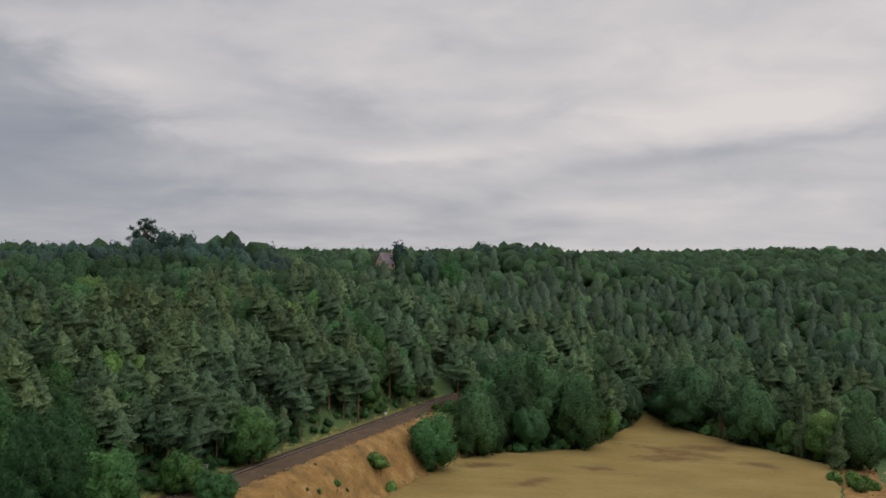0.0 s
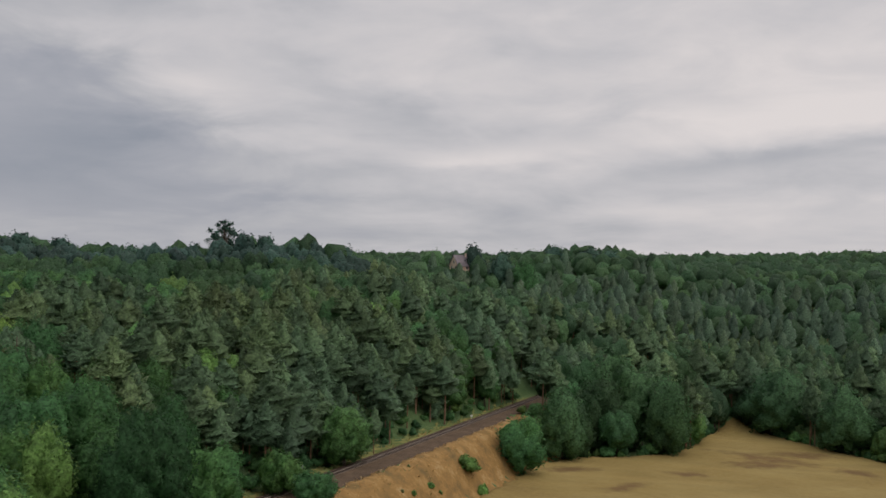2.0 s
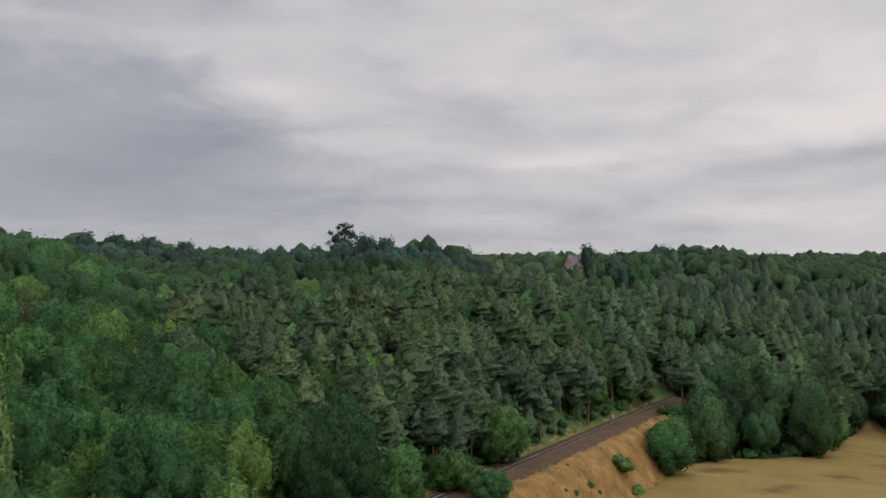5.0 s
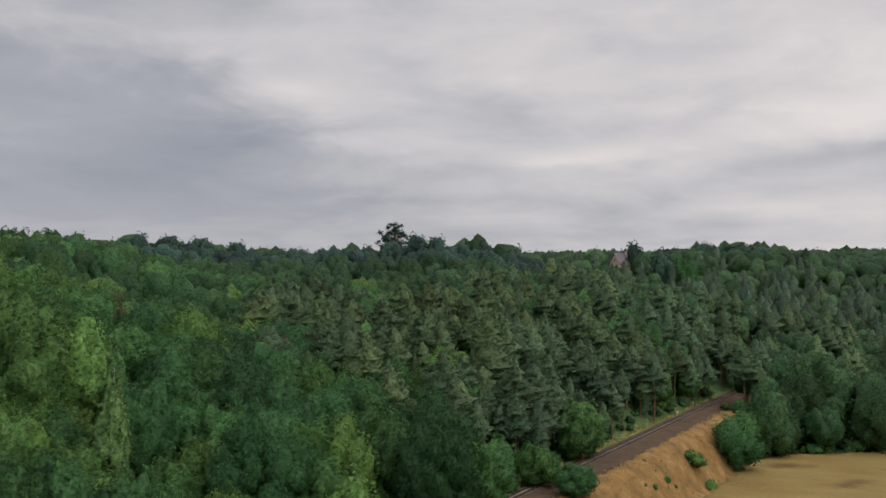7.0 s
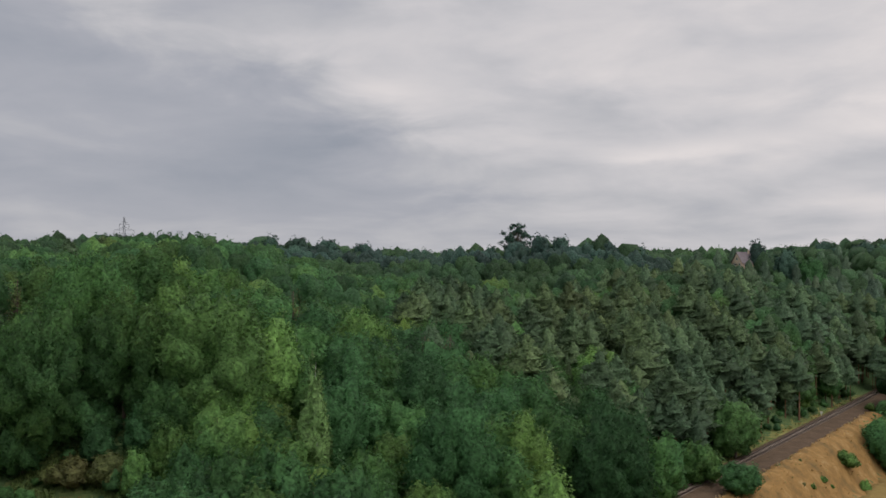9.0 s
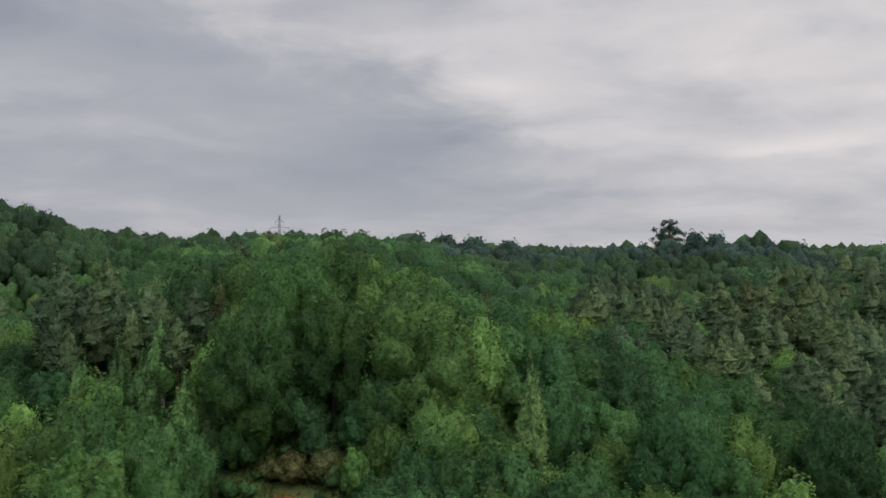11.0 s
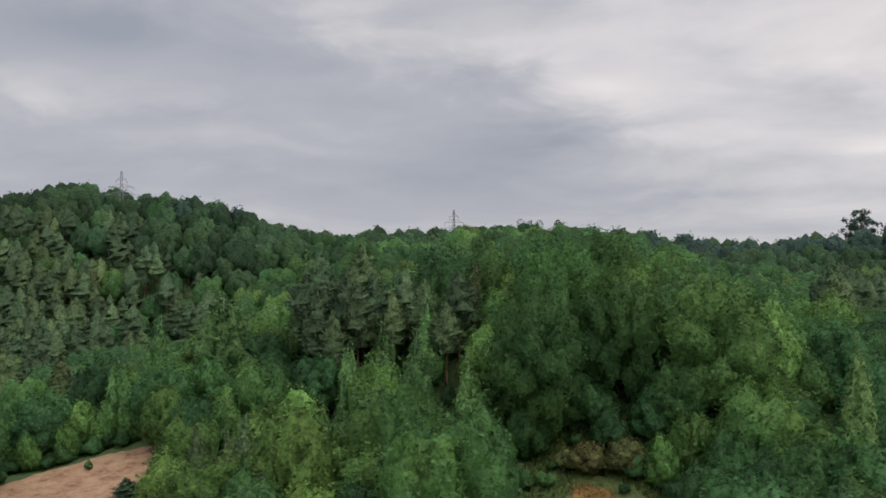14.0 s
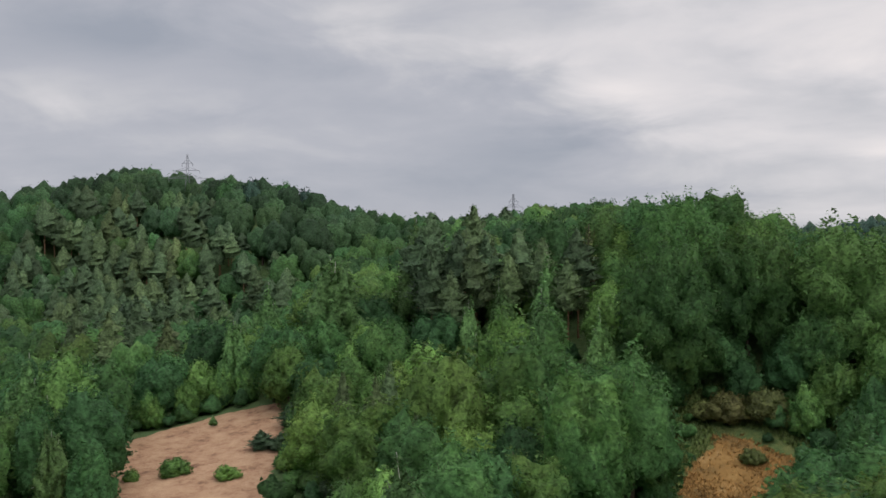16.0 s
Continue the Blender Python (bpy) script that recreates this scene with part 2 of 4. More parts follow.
# ---- terrain ----
RISES_A = [
    (-460, 215, 78, 11.5), (-450, 150, 126, -4.5), (-440, 241, 92, 14.3),
    (-426, 257, 80, 13.2), (-405, 270, 71, 6.9), (-400, 0, 174, -6.0),
    (-346, 249, 51, 12.3), (-335, 258, 53, 6.3), (-330, 110, 100, 3.3),
    (-330, 240, 34, 8.7), (-322, 267, 50, 0.0), (-315, 209, 53, -8.7),
    (-306, 147, 63, -1.3), (-280, 240, 58, 0.7), (-266, 128, 66, -1.4),
    (-255, 150, 55, 3.5), (-250, -60, 166, -3.5), (-230, 105, 51, 0.8),
    (-228, 269, 79, 19.5), (-212, 65, 83, -0.9), (-206, 280, 84, 15.4),
    (-200, 150, 52, 0.4), (-192, 105, 48, 1.2), (-185, 180, 46, 4.3),
]
RISES_B = [
    (-165, 160, 36, 11.7), (-162, 226, 66, -0.7), (-150, 183, 43, 1.4),
    (-148, 152, 40, 12.1), (-145, 112, 52, -3.5), (-133, 123, 49, -2.9),
    (-114, 206, 53, 2.4), (-112, -37, 128, -2.8), (-110, 60, 78, 0.7),
    (-100, 155, 48, 3.7), (-84, 154, 58, 1.4), (-72, 252, 63, 7.1),
    (-66, 200, 49, -2.2), (-60, 0, 80, 1.4), (-60, 80, 80, 1.8),
    (-60, 171, 56, -1.9), (-38, 222, 56, 2.9), (-17, 285, 60, -2.8),
    (-12, 232, 63, -9.3), (0, 0, 118, 7.9), (0, 100, 100, -7.0),
    (0, 180, 69, -1.8), (0, -200, 282, -8.8), (41, 300, 74, -10.4),
]
RISES_C = [
    (90, 240, 108, -3.1), (115, 295, 85, 0.5), (200, 300, 130, -12.9),
    (200, 100, 213, -16.7), (-600, 600, 333, 21.3), (-500, 350, 124, 21.0),
    (-376, 353, 88, -6.1), (-360, 400, 124, 11.4), (-353, 369, 107, 1.5),
    (-350, 1200, 400, 17.9), (-317, 392, 86, 9.1), (-300, 700, 279, 6.4),
    (-240, 340, 88, -9.8), (-239, 428, 86, 12.8), (-208, 437, 63, 9.8),
    (-182, 444, 59, -6.0), (-181, 390, 65, 0.4), (-156, 401, 61, 2.0),
    (-150, 560, 136, 10.4), (-120, 413, 65, 9.9), (-117, 306, 93, -2.0),
    (-98, 419, 64, 7.9), (-77, 423, 55, 2.8), (-72, 490, 75, -5.2),
]
RISES_D = [
    (-42, 791, 253, 2.9), (-41, 496, 71, 24.7), (-34, 425, 69, -3.9),
    (-34, 458, 54, -6.1), (-30, 328, 76, 7.7), (-19, 353, 68, 13.8),
    (0, 330, 48, -9.2), (0, 1200, 400, 12.1), (6, 495, 81, 1.0),
    (30, 400, 69, 2.9), (33, 635, 140, 12.5), (45, 345, 57, -2.9),
    (60, 560, 85, -7.4), (69, 632, 104, -0.1), (70, 390, 85, -8.1),
    (105, 350, 81, -0.3), (107, 495, 101, 4.2), (121, 624, 89, -1.1),
    (150, 420, 104, -1.5), (171, 613, 118, 10.2), (180, 520, 120, -6.3),
    (250, 700, 193, 3.6), (299, 897, 301, 4.1), (335, 885, 285, 4.6),
]
RISES_E = [
    (350, 600, 230, -6.2), (369, 871, 272, 5.3), (550, 1200, 400, 20.0),
    (600, 600, 389, 2.1),
]
RISES_F = [
    (-213, 458, 55, -2.4), (-122, 418, 49, 0.9), (-83, 458, 53, 1.3),
    (-83, 503, 58, -3.4), (-26, 517, 59, -4.7), (-35, 492, 22, 11.0), (-66, 500, 45, -3.5), (2, 518, 48, -7.0), (42, 640, 66, 9.0),
    (147, 1038, 119, 1.6), (331, 995, 120, 3.5), (440, 1029, 128, 2.4),
    (-264, 425, 54, -2.0), (-412, 404, 61, -0.6), (-367, 408, 58, 1.3),
    (-450, 241, 52, -5.2), (-167, 163, 32, 2.8), (-139, 166, 32, -4.2),
    (-77, 290, 34, 3.7), (-17, 360, 42, -1.0), (-100, 235, 32, 1.1),
    (-53, 309, 36, 3.2), (-325, 214, 39, -0.7), (-362, 190, 40, -5.3),
    (-234, 132, 32, 1.6), (-228, 158, 32, 6.0), (-116, 173, 32, 1.7),
]
RISES_G = [
    (-66, 188, 32, 1.2), (-203, 126, 32, 1.7), (-267, 156, 32, -6.0),
]
RISES = RISES_A + RISES_B + RISES_C + RISES_D + RISES_E + RISES_F + RISES_G


def track_x(y):
    return -38.5 + 0.365 * (y - 222.0)


def ramp01(v, a, b):
    s = np.clip((v - a) / (b - a), 0.0, 1.0)
    return s * s * (3 - 2 * s)


def ground_z(x, y):
    """Height of the land, in metres, for arrays or numbers."""
    x, y = np.asarray(x, float), np.asarray(y, float)
    z = np.full(np.broadcast(x, y).shape, 20.0)
    for hx, hy, r, h in RISES:
        z = z + h * np.exp(-((x - hx) ** 2 + (y - hy) ** 2) / r**2)
    z = z + 0.8 * np.sin(x * 0.045 + 1.0) * np.sin(y * 0.05) + 0.35 * np.sin(x * 0.13) * np.sin(y * 0.11 + 2)
    # grain field: an even slope falling to the north-east
    field = 2.2 - 0.030 * (x + 12) - 0.022 * (y - 232)
    east = (x - track_x(y)) * 0.939
    z = z + (np.maximum(field, -5.0) - z) * ramp01(east, 8, 20) * ramp01(y, 90, 150) * (1 - ramp01(x - 0.75 * (y - 290), 150, 210)) * (1 - ramp01(y, 350, 390))
    # railway bank
    bank = ramp01(east, -12, -5) * (1 - ramp01(east, 7.0, 19.0)) * ramp01(y, 60, 110) * (1 - ramp01(y, 350, 420))
    return z + (12.4 - z) * bank


def gz(x, y):
    return float(ground_z(x, y))


def soft_normals(me, normals):
    """Shading normals of foliage: those of the clump, not of each leaf."""
    me.polygons.foreach_set("use_smooth", np.ones(len(me.polygons), dtype=bool))
    a = me.attributes.new("custom_normal", "FLOAT_VECTOR", "POINT")
    a.data.foreach_set("vector", np.asarray(normals, dtype=np.float32).ravel())


def link_mesh(name, verts, faces, mats, parent=None, smooth=False, index=None, tint=None, normals=None):
    me = bpy.data.meshes.new(name)
    me.from_pydata(verts if isinstance(verts, list) else np.asarray(verts).tolist(), [], faces if isinstance(faces, list) else np.asarray(faces).tolist())
    for m in mats:
        me.materials.append(m)
    if index is not None:
        me.polygons.foreach_set("material_index", np.asarray(index, dtype=np.int32))
    if smooth:
        me.polygons.foreach_set("use_smooth", np.ones(len(me.polygons), dtype=bool))
    if tint is not None:
        a = me.attributes.new("tint", "FLOAT", "POINT")
        a.data.foreach_set("value", np.asarray(tint, dtype=np.float32))
    if normals is not None:
        soft_normals(me, normals)
    me.update()
    ob = new(name, me)
    if parent is not None:
        ob.parent = parent
    return ob


def grid_faces(nx, ny):
    i = np.arange(nx - 1)[:, None] * ny + np.arange(ny - 1)[None, :]
    i = i.ravel()
    return np.stack([i, i + ny, i + ny + 1, i + 1], 1)


def axis(*levels):
    """Grid lines: pairs of a limit and the step up to it."""
    out, at = [], levels[0]
    for limit, step in levels[1:]:
        out.append(np.arange(at, limit, step))
        at = limit
    return np.concatenate(out + [[at]])


gx = axis(-2600, (-700, 100), (-460, 12), (220, 3), (700, 12), (2600, 100))
gy = axis(-1200, (-80, 70), (440, 3), (1000, 12), (3800, 100))
GX, GY = np.meshgrid(gx, gy, indexing="ij")
GZ = ground_z(GX, GY)
ground = link_mesh("ground", np.stack([GX.ravel(), GY.ravel(), GZ.ravel()], 1), grid_faces(len(gx), len(gy)), [FLOOR], smooth=True)
tagged(ground, "dark mossy forest floor on rolling hills", "ground", kind="structure")


def inside(poly, x, y):
    """Which of the points lie in the polygon."""
    x, y = np.asarray(x, float), np.asarray(y, float)
    hit = np.zeros(x.shape, bool)
    for (x0, y0), (x1, y1) in zip(poly, poly[1:] + poly[:1]):
        if y0 != y1:
            cross = (y0 > y) != (y1 > y)
            hit ^= cross & (x < (x1 - x0) * (y - y0) / (y1 - y0) + x0)
    return hit


def patch(name, poly, mat, lift, step, thick=0.4, wobble=0.0):
    """A sheet of ground cover over a polygon: follows the land, with a skirt at its edge."""
    p = np.array(poly)
    xs = np.arange(p[:, 0].min() - step, p[:, 0].max() + step, step)
    ys = np.arange(p[:, 1].min() - step, p[:, 1].max() + step, step)
    X, Y = np.meshgrid(xs, ys, indexing="ij")
    jx = X + wobble * np.sin(Y * 0.7 + X * 0.3)
    jy = Y + wobble * np.sin(X * 0.6 - Y * 0.4)
    keep = inside(poly, jx, jy)
    Z = ground_z(X, Y) + lift
    Z = np.where(keep, Z + 0.12 * lift * np.sin(X * 1.3) * np.sin(Y * 1.1), Z - lift - thick)
    near = keep.copy()
    near[1:] |= keep[:-1]
    near[:-1] |= keep[1:]
    near[:, 1:] |= near[:, :-1].copy()
    near[:, :-1] |= near[:, 1:].copy()
    f = grid_faces(len(xs), len(ys))
    f = f[near.ravel()[f].all(1) & keep.ravel()[f].any(1)]
    used, inv = np.unique(f, return_inverse=True)
    v = np.stack([X.ravel(), Y.ravel(), Z.ravel()], 1)[used]
    return link_mesh(name, v, inv.reshape(-1, 4), [mat], smooth=True)


FIELD_EDGE = [(-20, 215), (-14, 232), (-7, 254), (-1, 274), (9, 291), (24, 297), (42, 309), (52, 330), (60, 352), (73, 372), (88, 352), (102, 325), (116, 298), (98, 248), (80, 190), (0, 170)]
BANK_EDGE = [(-43, 190), (-17, 262), (-6, 293), (8, 294), (1, 276), (-5, 254), (-12, 232), (-18, 205), (-32, 150), (-58, 150)]
SAND_EDGE = [(-224, 65), (-240, 80), (-244, 85), (-244, 93), (-239, 101), (-235, 105), (-231, 108), (-227, 110), (-214, 94), (-196, 66), (-192, 44), (-208, 38), (-222, 50)]
OCHRE_EDGE = [(-151, 101), (-152, 108), (-150, 113), (-150, 117), (-146, 118), (-141, 116), (-137, 115), (-135, 110), (-131, 100), (-133, 86), (-150, 84)]
GLADE_EDGE = [(-155, 99), (-159, 115), (-157, 122), (-152, 123), (-150, 117), (-150, 113), (-152, 108), (-151, 101)]
CLEAR_EDGE = [(-318, 140), (-316, 156), (-296, 158), (-294, 142)]
STRIP_EDGE = [(117, 298), (99, 248), (81, 190), (98, 190), (111, 244), (129, 302)]
BARE_EDGE = [(130, 300), (112, 243), (99, 190), (210, 190), (260, 290), (190, 330)]
VERGE_EDGE = [(track_x(140) - 9, 140), (track_x(330) - 8, 330), (track_x(330) - 2.2, 330), (track_x(140) - 2.2, 140)]
NEAR_SAND = [(-222, 48), (-194, 64), (-164, 40), (-166, 5), (-205, 5)]
LOW_GROWTH = [(-160, 95), (-160, 127), (-127, 127), (-124, 84), (-133, 80), (-155, 80)]
NEAR_OCHRE = [(-158, 40), (-160, 88), (-133, 86), (-124, 40)]

# ---- tree making ----
def ball(level):
    """Points and triangles of a round mesh of unit radius."""
    m = bmesh.new()
    bmesh.ops.create_icosphere(m, subdivisions=level, radius=1.0)
    m.verts.index_update()
    v, f = np.array([p.co[:] for p in m.verts]), np.array([[p.index for p in t.verts] for t in m.faces])
    m.free()
    return v / np.linalg.norm(v, axis=1, keepdims=True), f


BALLS = {k: ball(k) for k in (2, 3, 4)}


class Build:
    """Collects triangles with a material number and shading normals."""

    def __init__(self):
        self.v, self.f, self.m, self.s, self.n = [], [], [], [], 0

    def add(self, v, f, m, s=None):
        self.v.append(v)
        self.f.append(np.asarray(f) + self.n)
        self.m.append(np.full(len(f), m))
        self.s.append(np.tile((0.0, 0.0, 1.0), (len(v), 1)) if s is None else s)
        self.n += len(v)

    def arrays(self):
        return np.concatenate(self.v), np.concatenate(self.f), np.concatenate(self.m)

    def normals(self):
        return np.concatenate(self.s)


def unit(v):
    return v / np.maximum(np.linalg.norm(v, axis=-1, keepdims=True), 1e-9)


def leaves(rng, at, normal, length, width, follow=None):
    """Leaf sprays: one pointed triangle each, lying in its normal's plane; follow is a way that they lean."""
    n = len(at)
    t = np.cross(normal, rng.normal(size=(n, 3)))
    if follow is not None:
        t = unit(t) + np.asarray(follow, float)
    t = unit(t * np.array([1, 1, 0.55]))
    s = unit(np.cross(normal, t))
    L = (length * rng.uniform(0.55, 1.35, n))[:, None]
    W = (width * rng.uniform(0.6, 1.3, n))[:, None]
    skew = rng.uniform(-0.3, 0.3, (n, 1)) * L
    return np.stack([at - t * L * 0.4 + s * W * 0.5, at - t * L * 0.4 - s * W * 0.5 + t * skew, at + t * L * 0.6], 1)


def spray(b, rng, at, facing, shade, length, width, spread, follow=None):
    """Leaf sprays at the points given, turned to face outwards, shaded by the clump that they belong to."""
    v = leaves(rng, at, unit(facing + rng.normal(size=at.shape) * spread), length, width, follow)
    away = np.einsum("ij,ij->i", np.cross(v[:, 1] - v[:, 0], v[:, 2] - v[:, 0]), shade) < 0
    v[away] = v[away][:, ::-1]
    b.add(v.reshape(-1, 3), np.arange(len(at) * 3).reshape(-1, 3), 0, np.repeat(shade, 3, 0))


def limb(b, p0, p1, r0, r1, m, sides=6, bend=0.0, rng=None):
    """A tapered, slightly bent stem of three rings."""
    p0, p1 = np.array(p0, float), np.array(p1, float)
    ax = unit(p1 - p0)
    s = unit(np.cross(ax, [0.3, 0.9, 0.2]))
    u = np.cross(ax, s)
    a = np.arange(sides) * 2 * math.pi / sides
    ring = np.cos(a)[:, None] * s + np.sin(a)[:, None] * u
    off = s * bend
    v = np.concatenate([p0 + ring * r0, (p0 + p1) / 2 + off + ring * (r0 + r1) / 2, p1 + ring * r1])
    f = []
    for k in range(2):
        for i in range(sides):
            j = (i + 1) % sides
            q = [k * sides + i, k * sides + j, (k + 1) * sides + j, (k + 1) * sides + i]
            f += [[q[0], q[1], q[2]], [q[0], q[2], q[3]]]
    b.add(v, f, m, np.tile(ring, (3, 1)))


def broadleaf(seed, h, w, bumps, n, leaf, base=0.05, ragged=0.1, limbs=8, slender=0.0, level=3, depth=0.5, thin=0.0, droop=0.0):
    """Round-crowned tree: stem with limbs; a domed crown of uneven bulges, clothed in leaf sprays. Returns stem and crown."""
    rng = np.random.default_rng(seed)
    stem, crown = Build(), Build()
    ch = h * (1 - base)
    scale_up, scale_down, R = ch * 0.6, ch * 0.4, w / 2
    mid = np.array([rng.uniform(-0.06, 0.06) * w, rng.uniform(-0.06, 0.06) * w, h * base + scale_down])
    limb(stem, (0, 0, -0.6), (0, 0, h * (0.66 if not thin else 0.9)), h * 0.018 + 0.05, h * 0.007, 0, 7, h * 0.01)
    k = np.arange(bumps) + 0.5
    ang, zz = k * 2.39996 + rng.uniform(-0.4, 0.4, bumps), 1 - 1.9 * k / bumps + rng.uniform(-0.5, 0.5, bumps) / bumps
    ring = np.sqrt(np.clip(1 - zz**2, 0, 1))
    heads = np.stack([np.cos(ang) * ring, np.sin(ang) * ring, zz], 1)
    tall = rng.uniform(1 - ragged, 1 + ragged, bumps)
    wave = rng.uniform(0, 6.28, 3)

    def shell(d, share=1.0):
        """Places on the crown for directions d, with the shading of the bulge and of the whole crown."""
        near = tall - 0.31 * depth * bumps * (1 - d @ heads.T)
        best = near.argmax(1)
        r = (np.maximum(near.max(1), 0.55) + 0.1 * np.sin(2 * np.arctan2(d[:, 1], d[:, 0]) + wave[0] + 1.5 * d[:, 2]))[:, None] * share
        up = np.maximum(d[:, 2:], 0)
        size = np.concatenate([np.tile(R, (len(d), 2)) * (1 - slender * up**1.3), np.where(d[:, 2:] > 0, scale_up, scale_down)], 1)
        p = mid + d * size * r
        whole = unit(d / size + np.array([0, 0, 0.35 * slender / R]))
        bulge = unit(p - (mid + heads[best] * size * 0.62))
        return p, unit(whole * 0.56 + bulge * 0.66 + np.array([0, 0, 0.18]))

    if not thin:
        bv, bf = BALLS[level]
        p, s = shell(bv, 0.86 if level > 2 else 0.92)
        crown.add(mid + (p - mid) * rng.uniform(0.93, 1.05, (len(p), 1)), bf, 0, s)
    d = unit(rng.normal(size=(int(n * 1.25), 3)) + np.array([0, 0, 0.12]))[:n]
    d = d[d[:, 2] > -0.93]
    p, s = shell(d)
    if thin:
        keep = np.array([noise.noise(q * (2.2 / R) + seed) for q in p]) > thin - 0.5
        d, p, s = d[keep], p[keep], s[keep]
        p = mid + (p - mid) * rng.uniform(0.45, 1.0, (len(p), 1))
    p = mid + (p - mid) * rng.triangular(0.82, 0.94, 1.0, (len(p), 1))
    spray(crown, rng, p, s, unit(s + rng.normal(size=s.shape) * 0.34), leaf, leaf * 0.66, 0.8, np.array([0, 0, -droop]))
    for i in range(min(limbs, bumps)):
        j = (i * 5 + bumps // 4) % bumps
        limb(stem, (0, 0, h * rng.uniform(0.25, 0.6)), shell(heads[j:j + 1], 0.9)[0][0], h * 0.006 + 0.01, 0.02, 0, 5, 0.2)
    return stem, crown


def conifer(seed, h, w, whorls, n, leaf, bare, limbs, blunt, lift, rings=18, sides=9, depth=0.2):
    """Conifer: a straight stem and a tapering crown of whorled boughs, clothed in long needle sprays."""
    rng = np.random.default_rng(seed)
    stem, crown = Build(), Build()
    limb(stem, (0, 0, -0.6), (0, 0, h * 0.97), h * 0.010 + 0.05, 0.05, 0, 7, h * 0.008)
    wave, side = rng.uniform(0, 6.28, 4), rng.uniform(0, 6.28)

    def reach(u, a):
        taper = np.minimum(0.62 + 1.3 * u, np.clip(1.02 - u, 0, 1) ** blunt / 0.75**blunt)
        boughs = 1 + depth * np.sin(6.283 * whorls * u + wave[0] + 2.3 * np.sin(a + wave[1]) + 1.2 * np.sin(3 * a + wave[2])) + 0.26 * np.sin(3 * a + wave[2] + 9 * u) + 0.2 * np.sin(5 * a + wave[3] - 14 * u)
        return w / 2 * taper * boughs * (1 + 0.16 * np.cos(a - side))

    levels = np.linspace(0.0, 0.985, rings)
    a = np.arange(sides) * 6.283 / sides
    V, S, F = [], [], []
    for i, u in enumerate(levels):
        r = reach(np.full(sides, u), a) * rng.uniform(0.5, 0.98, sides)
        V.append(np.stack([np.cos(a) * r, np.sin(a) * r, h * (bare + (0.985 - bare) * u) + rng.uniform(-0.12, 0.2, sides) + 0.1 * r * np.sign(lift)], 1))
        S.append(unit(np.stack([np.cos(a), np.sin(a), np.full(sides, 0.6)], 1)))
        for j in range(sides if i else 0):
            q = (j + 1) % sides
            F += [[(i - 1) * sides + j, (i - 1) * sides + q, i * sides + q], [(i - 1) * sides + j, i * sides + q, i * sides + j]]
    crown.add(np.concatenate(V), F, 0, np.concatenate(S))
    u = 1 - np.sqrt(rng.uniform(0.0, 1.0, n)) * 0.999
    u = np.where(rng.random(n) < 0.25, rng.uniform(0, 1, n), u)
    a = rng.uniform(0, 6.283, n)
    r = reach(u, a) * np.sqrt(rng.uniform(0.3, 1.1, n))
    way = np.stack([np.cos(a), np.sin(a), np.zeros(n)], 1)
    p = way * r[:, None] + np.stack([np.zeros(n), np.zeros(n), h * (bare + (0.985 - bare) * u) + 0.1 * r * np.sign(lift)], 1)
    shade = unit(way * 0.7 + np.array([0, 0, 0.55]) + rng.normal(size=(n, 3)) * 0.28)
    spray(crown, rng, p, unit(way * 0.7 + np.array([0, 0, 0.6])), shade, leaf, leaf * 0.38, 0.5, None if not lift else way * 0.9 + np.array([0, 0, lift]))
    for i in range(limbs):
        u0, a0 = rng.uniform(0.0, 0.3), rng.uniform(0, 6.283)
        z = h * (bare + (0.95 - bare) * u0)
        r0 = float(reach(np.array([u0]), np.array([a0]))[0]) * 0.8
        limb(stem, (0, 0, z - 0.4), (math.cos(a0) * r0, math.sin(a0) * r0, z + 0.2), 0.08, 0.03, 0, 4)
    return stem, crown


def pine(seed, h, w, n, leaf, bare=0.4, limbs=6, rings=18, blunt=0.9):
    return conifer(seed, h, w, 4.0, n, leaf, bare, limbs, blunt, 0.6, rings)


def spruce(seed, h, w, n, leaf, bare=0.04):
    return conifer(seed, h, w, 9.0, n, leaf, bare, 0, 0.95, -0.5)


def tree_thing(name, made, bark, foliage, label, category="tree", group=""):
    """A tree as a thing: an empty at its foot with trunk and crown."""
    foot = new(name)
    foot.empty_display_size = 1.0
    for part_name, b, mat in (("trunk", made[0], bark), ("crown", made[1], foliage)):
        v, f, m = b.arrays()
        link_mesh(part_name, v, f, [mat], foot, normals=b.normals())
    return tagged(foot, label, category, group)


def place(kinds, rng, x, y, scale=1.0, width=1.0, turn=None):
    """One more tree of a kind, on the ground."""
    k = kinds[rng.integers(len(kinds))]
    a = rng.uniform(0, 360) if turn is None else turn
    ob = copy_thing(k, pose(x, y, gz(x, y) - 0.1, 0, 0, a))
    ob.scale = (scale * width, scale * width, scale)
    return ob


